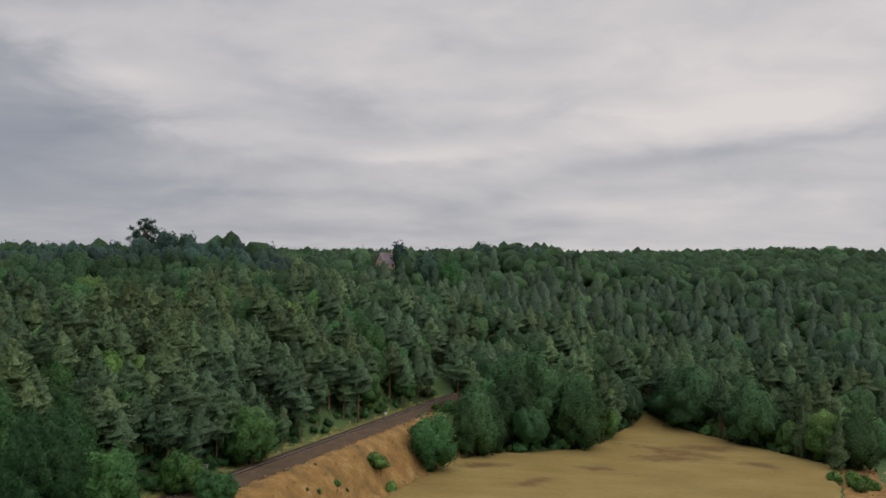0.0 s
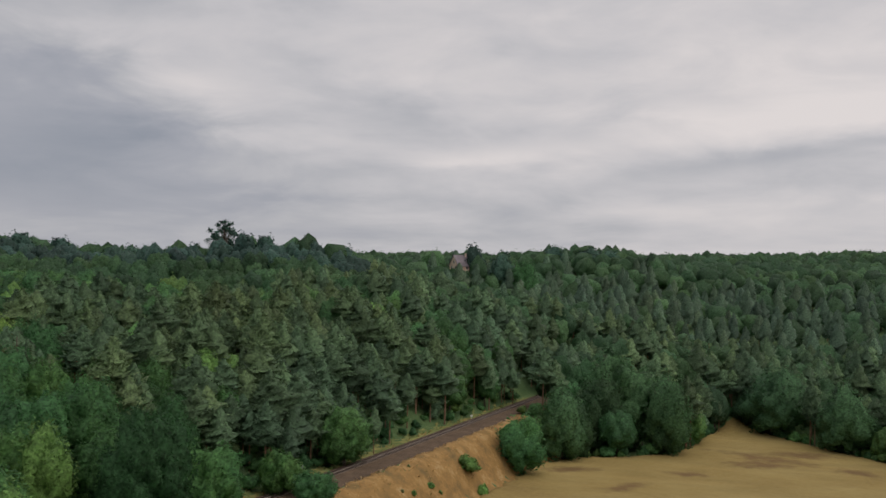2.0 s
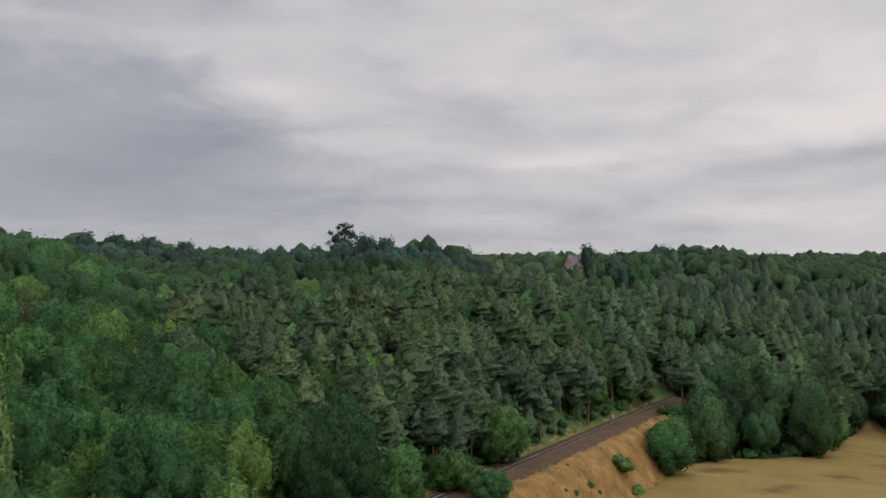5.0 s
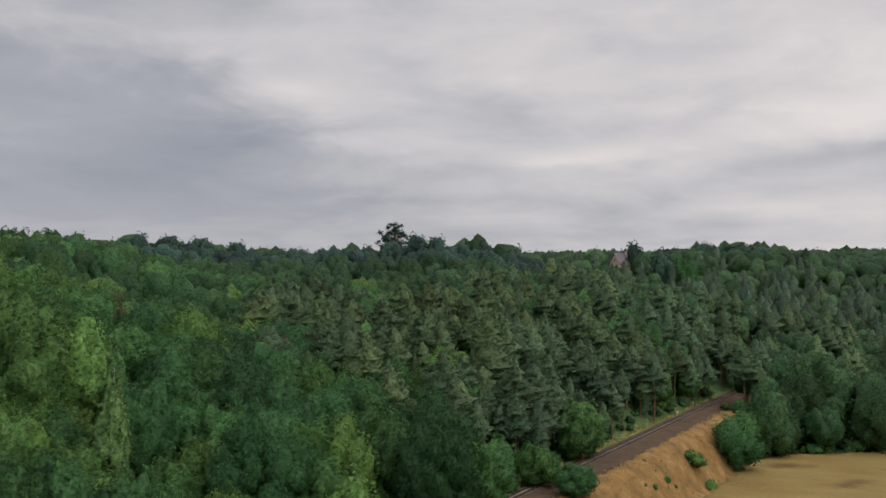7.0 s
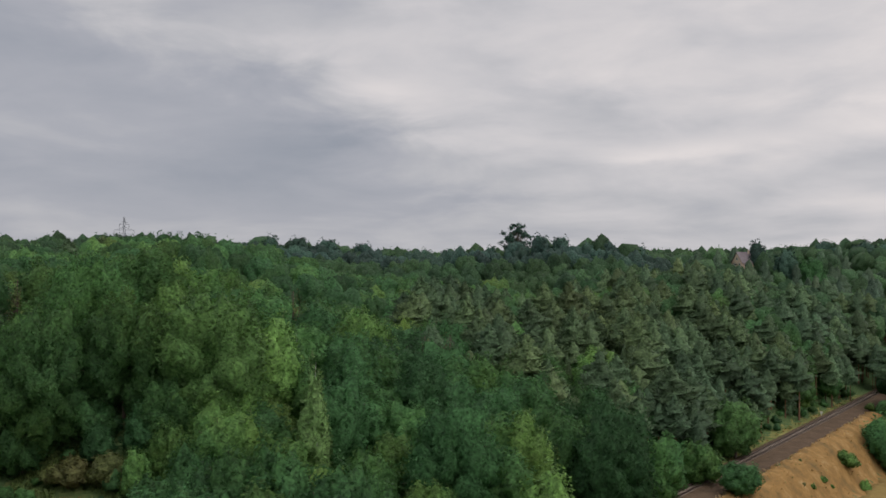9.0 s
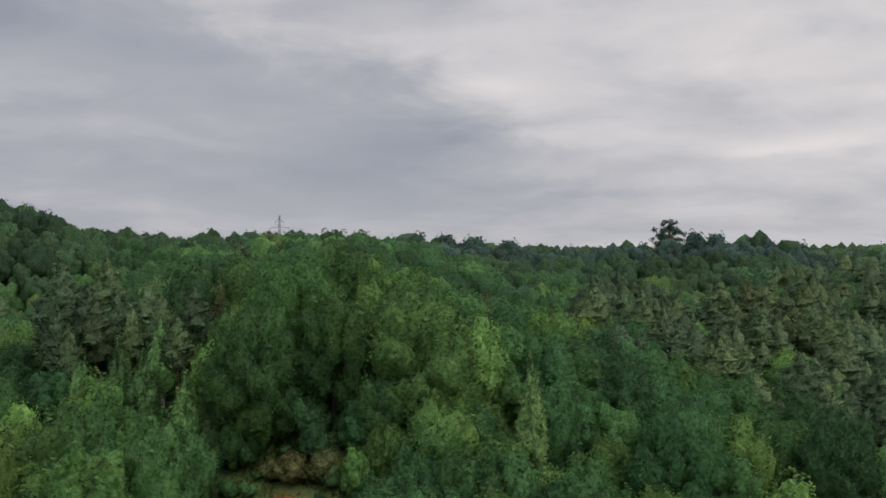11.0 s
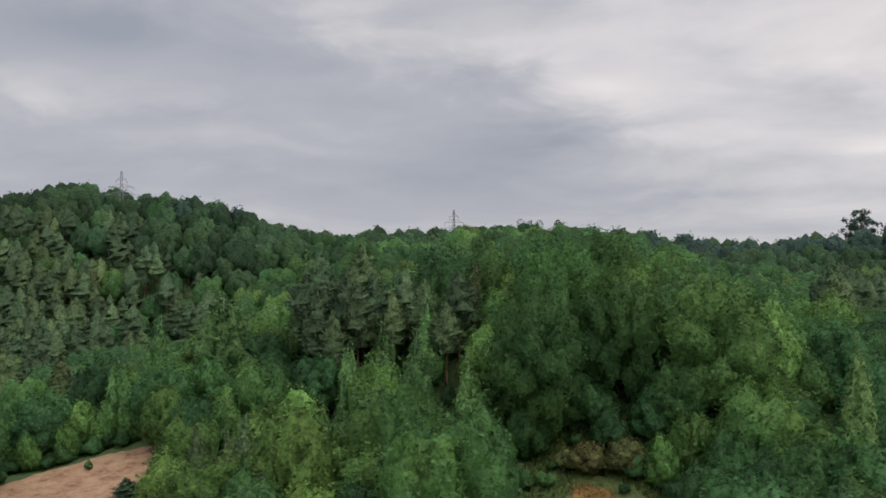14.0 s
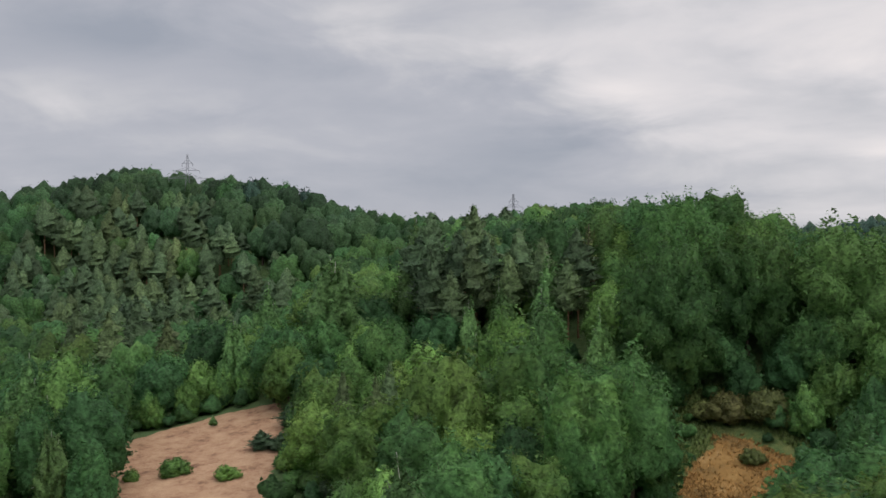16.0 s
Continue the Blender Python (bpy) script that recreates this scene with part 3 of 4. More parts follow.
def woodland(name, spots, models, mats, label, category="woodland"):
    """Trees beyond counting, joined: spots are x, y, scale, tint, model."""
    V, F, M, T, S, n = [], [], [], [], [], 0
    rng = np.random.default_rng(len(spots))
    for x, y, s, tint, k in spots:
        v, f, m, sn = models[int(k)]
        a = rng.uniform(0, 6.283)
        w = s * rng.uniform(0.88, 1.15)
        ca, sa = math.cos(a) * w, math.sin(a) * w
        q = np.empty_like(v)
        q[:, 0] = v[:, 0] * ca - v[:, 1] * sa + x
        q[:, 1] = v[:, 0] * sa + v[:, 1] * ca + y
        q[:, 2] = v[:, 2] * s + gz(x, y)
        V.append(q)
        p = sn.copy()
        p[:, 0] = sn[:, 0] * math.cos(a) - sn[:, 1] * math.sin(a)
        p[:, 1] = sn[:, 0] * math.sin(a) + sn[:, 1] * math.cos(a)
        S.append(p)
        F.append(f + n)
        M.append(m)
        T.append(np.full(len(v), tint))
        n += len(v)
    V, F, M, T = np.concatenate(V), np.concatenate(F), np.concatenate(M), np.concatenate(T)
    me = bpy.data.meshes.new(name)
    me.vertices.add(len(V))
    me.vertices.foreach_set("co", V.astype(np.float32).ravel())
    me.loops.add(len(F) * 3)
    me.loops.foreach_set("vertex_index", F.astype(np.int32).ravel())
    me.polygons.add(len(F))
    me.polygons.foreach_set("loop_start", np.arange(0, len(F) * 3, 3, dtype=np.int32))
    me.polygons.foreach_set("material_index", M.astype(np.int32))
    for m in mats:
        me.materials.append(m)
    a = me.attributes.new("tint", "FLOAT", "POINT")
    a.data.foreach_set("value", T.astype(np.float32))
    me.update(calc_edges=True)
    soft_normals(me, np.concatenate(S))
    return tagged(new(name, me), label, category, kind="stuff")


def joined(made):
    """Stem and crown of a tree as one set of arrays, stem with material 1."""
    v0, f0, m0 = made[1].arrays()
    v1, f1, m1 = made[0].arrays()
    return np.concatenate([v0, v1]), np.concatenate([f0, f1 + len(v0)]), np.concatenate([m0, m1 + 1]), np.concatenate([made[1].normals(), made[0].normals()])

# ---- forest ----
rng = np.random.default_rng(11)
FARLEAF = [joined(broadleaf(100 + i, 13, 11.0 + i % 3, 16, 60, 1.0, limbs=0, level=2, depth=0.34)) for i in range(6)]
FARPINE = [joined(pine(120 + i, 15, 6.8 + 0.4 * i, 60, 1.2, 0.25, 0, 9, 0.7)) for i in range(5)]
MIDLEAF = [joined(broadleaf(160 + i, 13.5, 10.0 + i % 3, 22, 130, 0.8, limbs=0, depth=0.42)) for i in range(6)]
MIDPINE = [joined(pine(180 + i, 16, 7.2 + 0.4 * i, 180, 1.0, 0.42, 0, 12, 0.85)) for i in range(5)]
BUSHES = [joined(broadleaf(200 + i, 3.4, 4.2, 9, 110, 0.55, 0.0, 0.3, limbs=0, level=2)) for i in range(3)]

WOOD = "leafy green broadleaf tree with a rounded crown"
oak = [tree_thing("broadleaf_tree", broadleaf(i, 14, 10, 32, 1900, 0.56), BARK, LEAF, WOOD, "tree", "broadleaf trees of the wood") for i in range(6)]
great = [tree_thing("broadleaf_tree", broadleaf(20 + i, 20, 20, 80, 7500, 0.62, level=4), BARK, LEAF, "large spreading broadleaf tree with a dense green crown", "tree", "broadleaf trees of the wood") for i in range(3)]
lime = [tree_thing("bright_tree", broadleaf(40 + i, 14, 10, 32, 1900, 0.56), BARK, LIMELEAF, "bright yellow-green broadleaf tree with a full crown", "tree", "bright broadleaf trees") for i in range(3)]
greatlime = [tree_thing("bright_tree", broadleaf(45 + i, 20, 20, 80, 7500, 0.62, level=4), BARK, LIMELEAF, "large yellow-green broadleaf tree on the knoll", "tree", "bright broadleaf trees") for i in range(1)]
scots = [tree_thing("pine_tree", pine(30 + i, 17, 7.4, 700, 0.95, 0.45, 9), PINEBARK, NEEDLE, "dull green Scots pine with a bare reddish stem", "tree", "pines of the wood") for i in range(6)]
fir = [tree_thing("spruce_tree", spruce(50 + i, 15, 5.4, 900, 0.8), BARK, NEEDLE, "dark green cone-shaped spruce among broadleaf trees", "tree", "spruces of the wood") for i in range(2)]
birch = [tree_thing("birch_tree", broadleaf(60 + i, 14, 6.2, 40, 1500, 0.5, 0.04, 0.16, slender=0.5, droop=0.6), BIRCHBARK, PALE, "pale green slender birch with loose foliage", "tree", "birches of the wood") for i in range(2)]
shrub = [tree_thing("shrub", broadleaf(70 + i, 4, 4.6, 14, 900, 0.45, 0.0, 0.25), BARK, LIMELEAF, "low leafy green shrub on open ground", "shrub", "shrubs on open ground") for i in range(3)]
russet = [tree_thing("russet_shrub", broadleaf(80 + i, 5, 6.0, 22, 1000, 0.42, 0.0), BARK, RUSSET, "brownish green shrub beside the dry grass", "shrub", "russet shrubs by the dry grass") for i in range(2)]
darkround = [tree_thing("dark_tree", broadleaf(90 + i, 13, 10, 22, 700, 0.8), BARK, DARKLEAF, "dark round-crowned tree on the ridge", "tree", "dark trees on the ridge") for i in range(2)]
dry = [tree_thing("dry_tree", broadleaf(95 + i, 14, 7, 24, 900, 0.5, 0.12, 0.2, 20, 0.3, thin=0.55), BARK, RUSSET, "half-dry brownish tree with thin foliage", "tree", "half-dry trees") for i in range(2)]
deep = [tree_thing("broadleaf_tree", broadleaf(240 + i, 14, 10, 32, 1900, 0.56), BARK, DEEPLEAF, "deep green broadleaf tree at the wood's edge", "tree", "broadleaf trees of the wood") for i in range(3)]
youngpine = [tree_thing("pine_tree", pine(250 + i, 12, 6.0, 900, 0.8, 0.06, 0), PINEBARK, NEEDLE, "young olive-green pine, leafy to the ground", "tree", "pines of the wood") for i in range(3)]
MODELS = deep + youngpine + dry + oak + great + lime + greatlime + scots + fir + birch + shrub + russet + darkround

OPEN = [STRIP_EDGE, BARE_EDGE, FIELD_EDGE, BANK_EDGE, SAND_EDGE, OCHRE_EDGE, GLADE_EDGE, CLEAR_EDGE, NEAR_SAND, NEAR_OCHRE, LOW_GROWTH]


YOUNG_EDGE = [(-227, 111), (-203, 84.5), (-181, 60), (-198, 58), (-214, 94)]


def free(x, y):
    x, y = np.asarray(x), np.asarray(y)
    ok = np.ones(x.shape, bool)
    for poly in OPEN:
        ok &= ~inside(poly, x, y)
    ok &= ~inside(YOUNG_EDGE, x, y)
    e = (x - track_x(y)) * 0.939
    ok &= ~((e > -7.5) & (y > 60) & (y < 296))
    ok &= ~((e > -4.5) & (e < 5.0) & (y > 60) & (y < 342))
    ok &= ~((x > 1.1 * (y - 290) + 112) & (x > 20) & (y < 420))
    ok &= ~((y < 200) & (x > -20))
    return ok


def jittered(x0, x1, y0, y1, step, amount):
    xs, ys = np.meshgrid(np.arange(x0, x1, step), np.arange(y0, y1, step), indexing="ij")
    xs = xs + np.where(np.arange(xs.shape[1]) % 2, step / 2, 0)[None, :]
    xs = xs + rng.uniform(-amount, amount, xs.shape)
    ys = ys + rng.uniform(-amount, amount, ys.shape)
    return xs.ravel(), ys.ravel()


def piney(x, y):
    """Share of pines: the stand beyond the railway and the slopes to the east and west."""
    s = 0.04 + 1.3 * np.exp(-(((x + 50) / 56) ** 2 + ((y - 245) / 52) ** 2)) + 0.25 * np.exp(-(((x + 10) / 60) ** 2 + ((y - 330) / 50) ** 2)) + 0.72 * np.exp(-(((x - 80) / 140) ** 2 + ((y - 470) / 140) ** 2)) + 1.1 * np.exp(-(((x + 350) / 48) ** 2 + ((y - 192) / 30) ** 2))
    s = s * (1 - 0.9 * np.exp(-(((x + 120) / 110) ** 2 + ((y - 440) / 60) ** 2)))
    s = s * (1 - np.exp(-(((x + 155) / 40) ** 2 + ((y - 150) / 35) ** 2)))
    return np.where(s < 0.16, 0.0, np.clip(s, 0, 0.95))


# land that the flight looks over: between the first view's east side and the last view's west side
def in_view(x, y):
    return (np.degrees(np.arctan2(x - 1, y + 5)) < 27) & (np.degrees(np.arctan2(-(x + 112), y + 37)) < 56)


def sheltered(x, y):
    """Which spots lie behind a nearer crest, seen from along the flight."""
    hidden = np.ones(x.shape, bool)
    top = ground_z(x, y) + 16
    for ex, ey, ez in ((0, -5, 60), (-18, -3, 58), (-45, -18, 59), (-80, -25, 59), (-112, -37, 48)):
        blocked = np.zeros(x.shape, bool)
        for k in range(8, 31):
            u = k / 32
            blocked |= ground_z(ex + (x - ex) * u, ey + (y - ey) * u) + 9 > ez + (top - ez) * u
        hidden &= blocked
    return hidden


# single trees that stand out: x, y, height of the top, width of the crown
GREAT_A = [
    (-66, 154, 34, 14.6), (-101, 157, 41, 15.8), (-88, 132, 37, 13.7),
    (-109, 202, 44, 15.3), (-148, 134, 55, 17.7), (-161, 144, 59, 18.1), (-159, 125, 52, 17.2),
    (-137, 131, 40, 13.4), (-125, 131, 39, 12.5), (-164, 93, 35, 15.0),
]
OAK_A = [
    (-5, 262, 19, 15.0), (-58, 167, 27, 11.8), (-51, 188, 22, 9.0), (-44, 182, 19, 9.2), (-109, 138, 41, 11.2),
    (-74, 160, 31, 12.9), (-108, 112, 34, 12.0), (-95, 181, 41, 10.2), (-169, 96, 44, 7.2),
    (-159, 84, 37, 9.9), (-155, 93, 39, 11.1), (-113, 111, 33, 11.9), (-119, 111, 31, 7.2),
    (-98, 109, 33, 9.2), (-246, 112, 38, 12.4), (-182, 112, 42, 9.3), (-168, 152, 60, 12.3),
    (-162, 156, 60, 10.2), (-192, 152, 60, 12.7), (-182, 156, 60, 11.6), (-257, 112, 28, 7.1),
    (-217, 56, 25, 6.7), (-229, 57, 30, 7.6), (-256, 87, 32, 6.4), (-247, 118, 26, 6.4),
]
OAK_B = [
    (-235, 117, 23, 5.6), (-4, 495, 64, 11.3),
    (-355, 244, 80, 7.8), (-341, 258, 79, 6.5), (-223, 277, 68, 11.7), (-215, 282, 68, 11.7),
]
LIME_A = [
    (-247, 97, 25, 5.2), (-244, 103, 27, 5.0), (-240, 108, 28, 5.6), (-236, 111, 28, 5.0), (-231, 114, 29, 5.4), (-250, 90, 23, 4.6), (-226, 115, 30, 5.8), (-253, 98, 26, 6.0),
    (-44, 216, 27, 12.7), (-80, 149, 34, 11.7), (-71, 120, 30, 11.4), (-126, 147, 51, 12.1),
    (-180, 86, 39, 9.3), (-240, 72, 38, 6.3), (-132, 130, 28, 7.7), (-127, 122, 27, 5.4),
    (-189, 92, 35, 9.3), (-190, 76, 24, 7.0), (-181, 67, 22, 5.6), (-260, 106, 25, 7.0),
    (-257, 110, 23, 7.0),
]
DEEP_A = [
    (8, 303, 24, 11.0), (7, 287, 25, 9.9), (12, 285, 21, 11.5), (27, 316, 32, 25.5),
    (40, 309, 27, 17.9), (18, 307, 25, 15.9), (39, 297, 15, 12.9), (84, 330, 23, 24.4),
    (99, 316, 21, 19.9), (123, 297, 21, 13.8), (78, 349, 13, 12.3),
]
SCOTS_A = [
    (48, 323, 27, 7.5), (54, 320, 28, 7.4), (50, 317, 27, 6.6), (114, 328, 25, 7.9),
    (120, 324, 26, 7.9), (115, 321, 25, 7.0), (70, 375, 19, 8.7), (78, 372, 20, 8.7),
    (73, 368, 19, 7.7), (93, 339, 23, 7.0), (99, 336, 25, 7.0), (94, 333, 23, 6.2),
    (-209, 135, 59, 8.7), (-201, 138, 60, 8.6), (-202, 133, 58, 7.6), (-198, 137, 58, 6.8),
    (-192, 139, 58, 6.7), (-192, 134, 57, 5.9), (-185, 134, 56, 6.5), (-179, 136, 56, 6.4),
    (-179, 131, 55, 5.6), (-205, 141, 58, 5.1), (-200, 141, 58, 5.1), (-200, 137, 57, 4.5),
]
SCOTS_B = [
    (-206, 129, 50, 7.0), (-198, 131, 51, 6.9), (-200, 126, 50, 6.1), (-244, 270, 66, 7.9),
    (-253, 264, 65, 7.9),
]
YP_A = [
    (110, 295, 15, 5.4), (114, 292, 16, 5.4), (110, 289, 15, 4.8), (-195, 83, 32, 4.9),
    (-190, 84, 32, 4.9), (-189, 80, 32, 4.3), (-190, 88, 33, 5.9), (-215, 89, 21, 4.6),
    (-211, 89, 20, 4.5), (-181, 80, 27, 6.9), (-190, 74, 24, 5.4), (-217, 100, 24, 4.4),
    (-213, 101, 25, 4.3), (-212, 97, 25, 3.8), (-252, 112, 22, 6.3),
]
BIRCH_A = [
    (-110, 129, 45, 7.2), (-89, 97, 32, 4.6), (-215, 138, 56, 9.6), (-229, 130, 48, 12.1),
    (-242, 66, 34, 7.5), (-245, 128, 43, 7.2), (-227, 127, 48, 14.1), (-233, 98, 21, 1.6),
    (-241, 116, 23, 5.6), (-44, 496, 60, 3.7),
]
OAK_C = [
    (-158, 120, 34, 8.0), (-150, 128, 36, 9.0), (-141, 129, 35, 9.0), (-133, 125, 33, 8.0), (-126, 118, 32, 8.5),
    (-147, 125, 32, 6.5), (-137, 120, 29, 6.0), (-129, 112, 28, 7.0), (-122, 108, 28, 8.0), (-161, 112, 33, 7.5),
]
GREATLIME_A = [
    (-247, 97, 25, 5.2), (-244, 103, 27, 5.0), (-240, 108, 28, 5.6), (-236, 111, 28, 5.0), (-231, 114, 29, 5.4), (-250, 90, 23, 4.6), (-226, 115, 30, 5.8), (-253, 98, 26, 6.0),
    (-119, 177, 48, 15.1), (-133, 139, 54, 25.0),
]
RUSSET_A = [
    (-149, 120, 27, 7.3), (-143, 122, 27, 8.2), (-138, 122, 26, 6.4), (-143, 112, 19, 3.8),
    (-152, 120, 23, 4.6), (-30, 218, 13, 0.9), (-30, 207, 8, 1.0),
]
SHRUB_A = [
    (-134, 108, 17, 3.3), (-25, 218, 8, 1.7), (-28, 210, 8, 1.4), (-23, 220, 8, 1.1),
    (-221, 76, 18, 4.4), (-226, 72, 16, 2.7), (-211, 76, 17, 3.4), (107, 275, 2, 4.0),
    (110, 270, 2, 4.4), (113, 279, 1, 3.4), (116, 276, 1, 3.0), (109, 264, 2, 4.0), (114, 267, 1, 3.2), (-18, 238, 11, 5.8),
    (-14, 235, 9, 3.0),
]
FIR_A = [
    (-279, 125, 41, 12.5), (-278, 116, 38, 10.9), (-267, 122, 36, 10.7), (-290, 118, 39, 11.3),
    (-156, 417, 66, 4.3), (-153, 418, 65, 4.1), (-69, 496, 62, 3.4), (-65, 496, 63, 3.7),
    (-62, 496, 63, 3.4), (-58, 497, 62, 3.4), (-48, 505, 63, 3.8), (-104, 420, 66, 2.5),
    (-79, 489, 63, 4.0), (-344, 254, 80, 2.6),
]
DARK_A = [
    (-182, 444, 64, 9.3), (-190, 431, 62, 11.8), (-194, 427, 61, 8.0), (-146, 418, 64, 10.1),
    (-114, 417, 68, 11.1), (-121, 415, 69, 12.3), (-82, 424, 64, 12.3), (-28, 494, 67, 12.5), (-15, 500, 68, 11.0), (20, 635, 68, 19.9), (38, 634, 68, 21.7), (54, 633, 66, 18.1),
    (-334, 264, 77, 4.1), (-349, 250, 80, 9.1), (-252, 416, 70, 12.5), (-240, 422, 69, 16.3),
    (-227, 427, 68, 16.3), (-212, 433, 66, 12.5),
]
DRY_A = [
    (-135, 177, 53, 7.2), (-109, 188, 43, 7.2), (-138, 162, 54, 4.4), (-181, 148, 56, 5.6),
    (-102, 183, 44, 6.9),
]
HEROES = []
for kinds, tall, wide, rows in (
    (great, 20, 20, GREAT_A),
    (oak, 14, 10, OAK_A),
    (oak, 14, 10, OAK_B),
    (oak, 14, 10, OAK_C),
    (lime, 14, 10, LIME_A),
    (deep, 14, 10, DEEP_A),
    (scots, 17, 6.6, SCOTS_A),
    (scots, 17, 6.6, SCOTS_B),
    (youngpine, 12, 6, YP_A),
    (birch, 14, 6.2, BIRCH_A),
    (greatlime, 20, 20, GREATLIME_A),
    (russet, 5, 6, RUSSET_A),
    (shrub, 4, 4.6, SHRUB_A),
    (fir, 15, 5.4, FIR_A),
    (darkround, 13, 10, DARK_A),
    (dry, 14, 7, DRY_A),
):
    for x, y, top, width in rows:
        while tall > 5 and x > 10 and inside(FIELD_EDGE, np.array([x]), np.array([y - 1.0]))[0]:
            y += 2
        slim = 1.6 if tall / wide < 1.5 else 3.2
        if tall > 6 and slim < 2:
            width = max(width, min(top - gz(x, y), 26) / 1.7)
        if wide > 4.8 and tall < 6 or wide < 4.8 and tall < 5:
            slim = 1.0
        h = min(max(top - gz(x, y), width * 0.7, 2.0), width * slim)
        if wide >= 20:
            width = max(width, h / 1.3)
        ob = place(kinds, rng, x, y)
        ob.location.z -= 0.14 * h if tall / wide < 1.5 else 0.0
        ob.scale = (width / wide * 1.08, width / wide * 1.08, h / tall * (1.14 if tall / wide < 1.5 else 1.0))
        HEROES.append((x, y, max(width * 0.42, 2.0)))

HEROES += [(-36, 494, 11), (-36, 483, 10), (-36, 472, 5), (-33, 462, 3), (-136, 432, 5)]

# single trees: the nearer slopes
px, py = jittered(-470, 150, 50, 420, 8.0, 2.6)
ok = free(px, py) & in_view(px, py)
px, py = px[ok], py[ok]
away = np.hypot(px + 60, py + 20)
ok = ~sheltered(px, py) | (rng.random(len(px)) < 0.12)
px, py, away = px[ok], py[ok], away[ok]
order = np.argsort(away)
px, py, away = px[order], py[order], away[order]
counts = {"leaf": 0, "pine": 0}
spots = {"leaf": [], "pine": [], "mleaf": [], "mpine": []}
for x, y, d in zip(px, py, away):
    if any((x - h[0]) ** 2 + (y - h[1]) ** 2 < h[2] ** 2 for h in HEROES):
        continue
    conifer = rng.random() < piney(x, y)
    s = rng.uniform(0.86, 1.22) * (1.0 + 0.28 * noise.noise((x / 28, y / 28, 3.1)))
    e = (x - track_x(y)) * 0.939
    if conifer and counts["pine"] < 285 and d < 330:
        counts["pine"] += 1
        if rng.random() < 0.12:
            place(fir, rng, x, y, s * 0.9)
        else:
            place(scots, rng, x, y, s, 1.18)
        for ox, oy in ((4.2, 0.4), (1.0, 4.2)):
            if rng.random() < 0.85:
                spots["mpine"].append((x + ox + rng.uniform(-1, 1), y + oy + rng.uniform(-1, 1), s * rng.uniform(0.75, 1.05), rng.random(), rng.integers(5)))
    elif not conifer and counts["leaf"] < 280:
        counts["leaf"] += 1
        young = x < -165 and y < 175
        pick = rng.random()
        if pick < (0.14 if young else 0.04):
            place(birch, rng, x, y, s)
        elif pick < (0.5 if young else 0.1):
            place(lime, rng, x, y, s * (0.8 if young else 0.95))
        else:
            place(oak, rng, x, y, s * 0.95, 1.2 if x < -80 else 1.0)
    else:
        key = "mpine" if conifer else "mleaf"
        spots[key].append((x, y, s, rng.random(), rng.integers(5)))
        for ox, oy in ((4.2, 0.4), (1.0, 4.2)) if conifer else ():
            if rng.random() < 0.7:
                spots[key].append((x + ox + rng.uniform(-1, 1), y + oy + rng.uniform(-1, 1), s * rng.uniform(0.75, 1.05), rng.random(), rng.integers(5)))

# the woods beyond
fx, fy = jittered(-900, 700, 60, 1300, 10.2, 5.4)
ok = free(fx, fy) & in_view(fx, fy) & ~((fx > -470) & (fx < 150) & (fy < 420))
fx, fy = fx[ok], fy[ok]
ok = ~sheltered(fx, fy) | (rng.random(len(fx)) < 0.03)
fx, fy = fx[ok], fy[ok]
d = np.hypot(fx + 60, fy + 20)
ok = (d < 700) | (rng.random(len(d)) < np.clip(700 / d, 0.25, 1) ** 1.5)
for x, y, dd in zip(fx[ok], fy[ok], d[ok]):
    if any((x - h[0]) ** 2 + (y - h[1]) ** 2 < h[2] ** 2 for h in HEROES[-5:]):
        continue
    conifer = rng.random() < piney(x, y) * (0.4 if y > 560 else 1)
    s = rng.uniform(0.84, 1.28) * (1.0 + 0.2 * noise.noise((x / 35, y / 35, 7.7))) * (1 if dd < 700 else 1.2)
    spots[("pine" if conifer else "leaf") if dd > 440 else ("mpine" if conifer else "mleaf")].append((x, y, s, rng.random(), rng.integers(5)))
woodland("broadleaf_woodland", spots["leaf"], FARLEAF, [DEEPLEAF, BARK], "broadleaf woods covering the far hills")
woodland("pine_woodland", spots["pine"], FARPINE, [FARNEEDLE, PINEBARK], "pine woods covering the far hills")
ridge = [q for q in spots["mleaf"] if q[1] > 345 or q[0] < -300 and q[1] > 225]
spots["mleaf"] = [q for q in spots["mleaf"] if not (q[1] > 345 or q[0] < -300 and q[1] > 225)]
crest = [q for q in ridge if q[1] > 392 and -290 < q[0] < -60]
ridge = [q for q in ridge if not (q[1] > 392 and -290 < q[0] < -60)]
woodland("dark_ridge", crest, MIDLEAF, [DARKLEAF, BARK], "dark woods along the crest of the ridge")
woodland("broadleaf_ridge", ridge, MIDLEAF, [DEEPLEAF, BARK], "deep green broadleaf woods on the ridge")
woodland("broadleaf_slope", spots["mleaf"], MIDLEAF, [LEAF, BARK], "broadleaf woods on the middle slopes")
woodland("pine_slope", spots["mpine"], MIDPINE, [NEEDLE, PINEBARK], "pine stand on the middle slopes")
print("trees", counts, {k: len(v) for k, v in spots.items()})

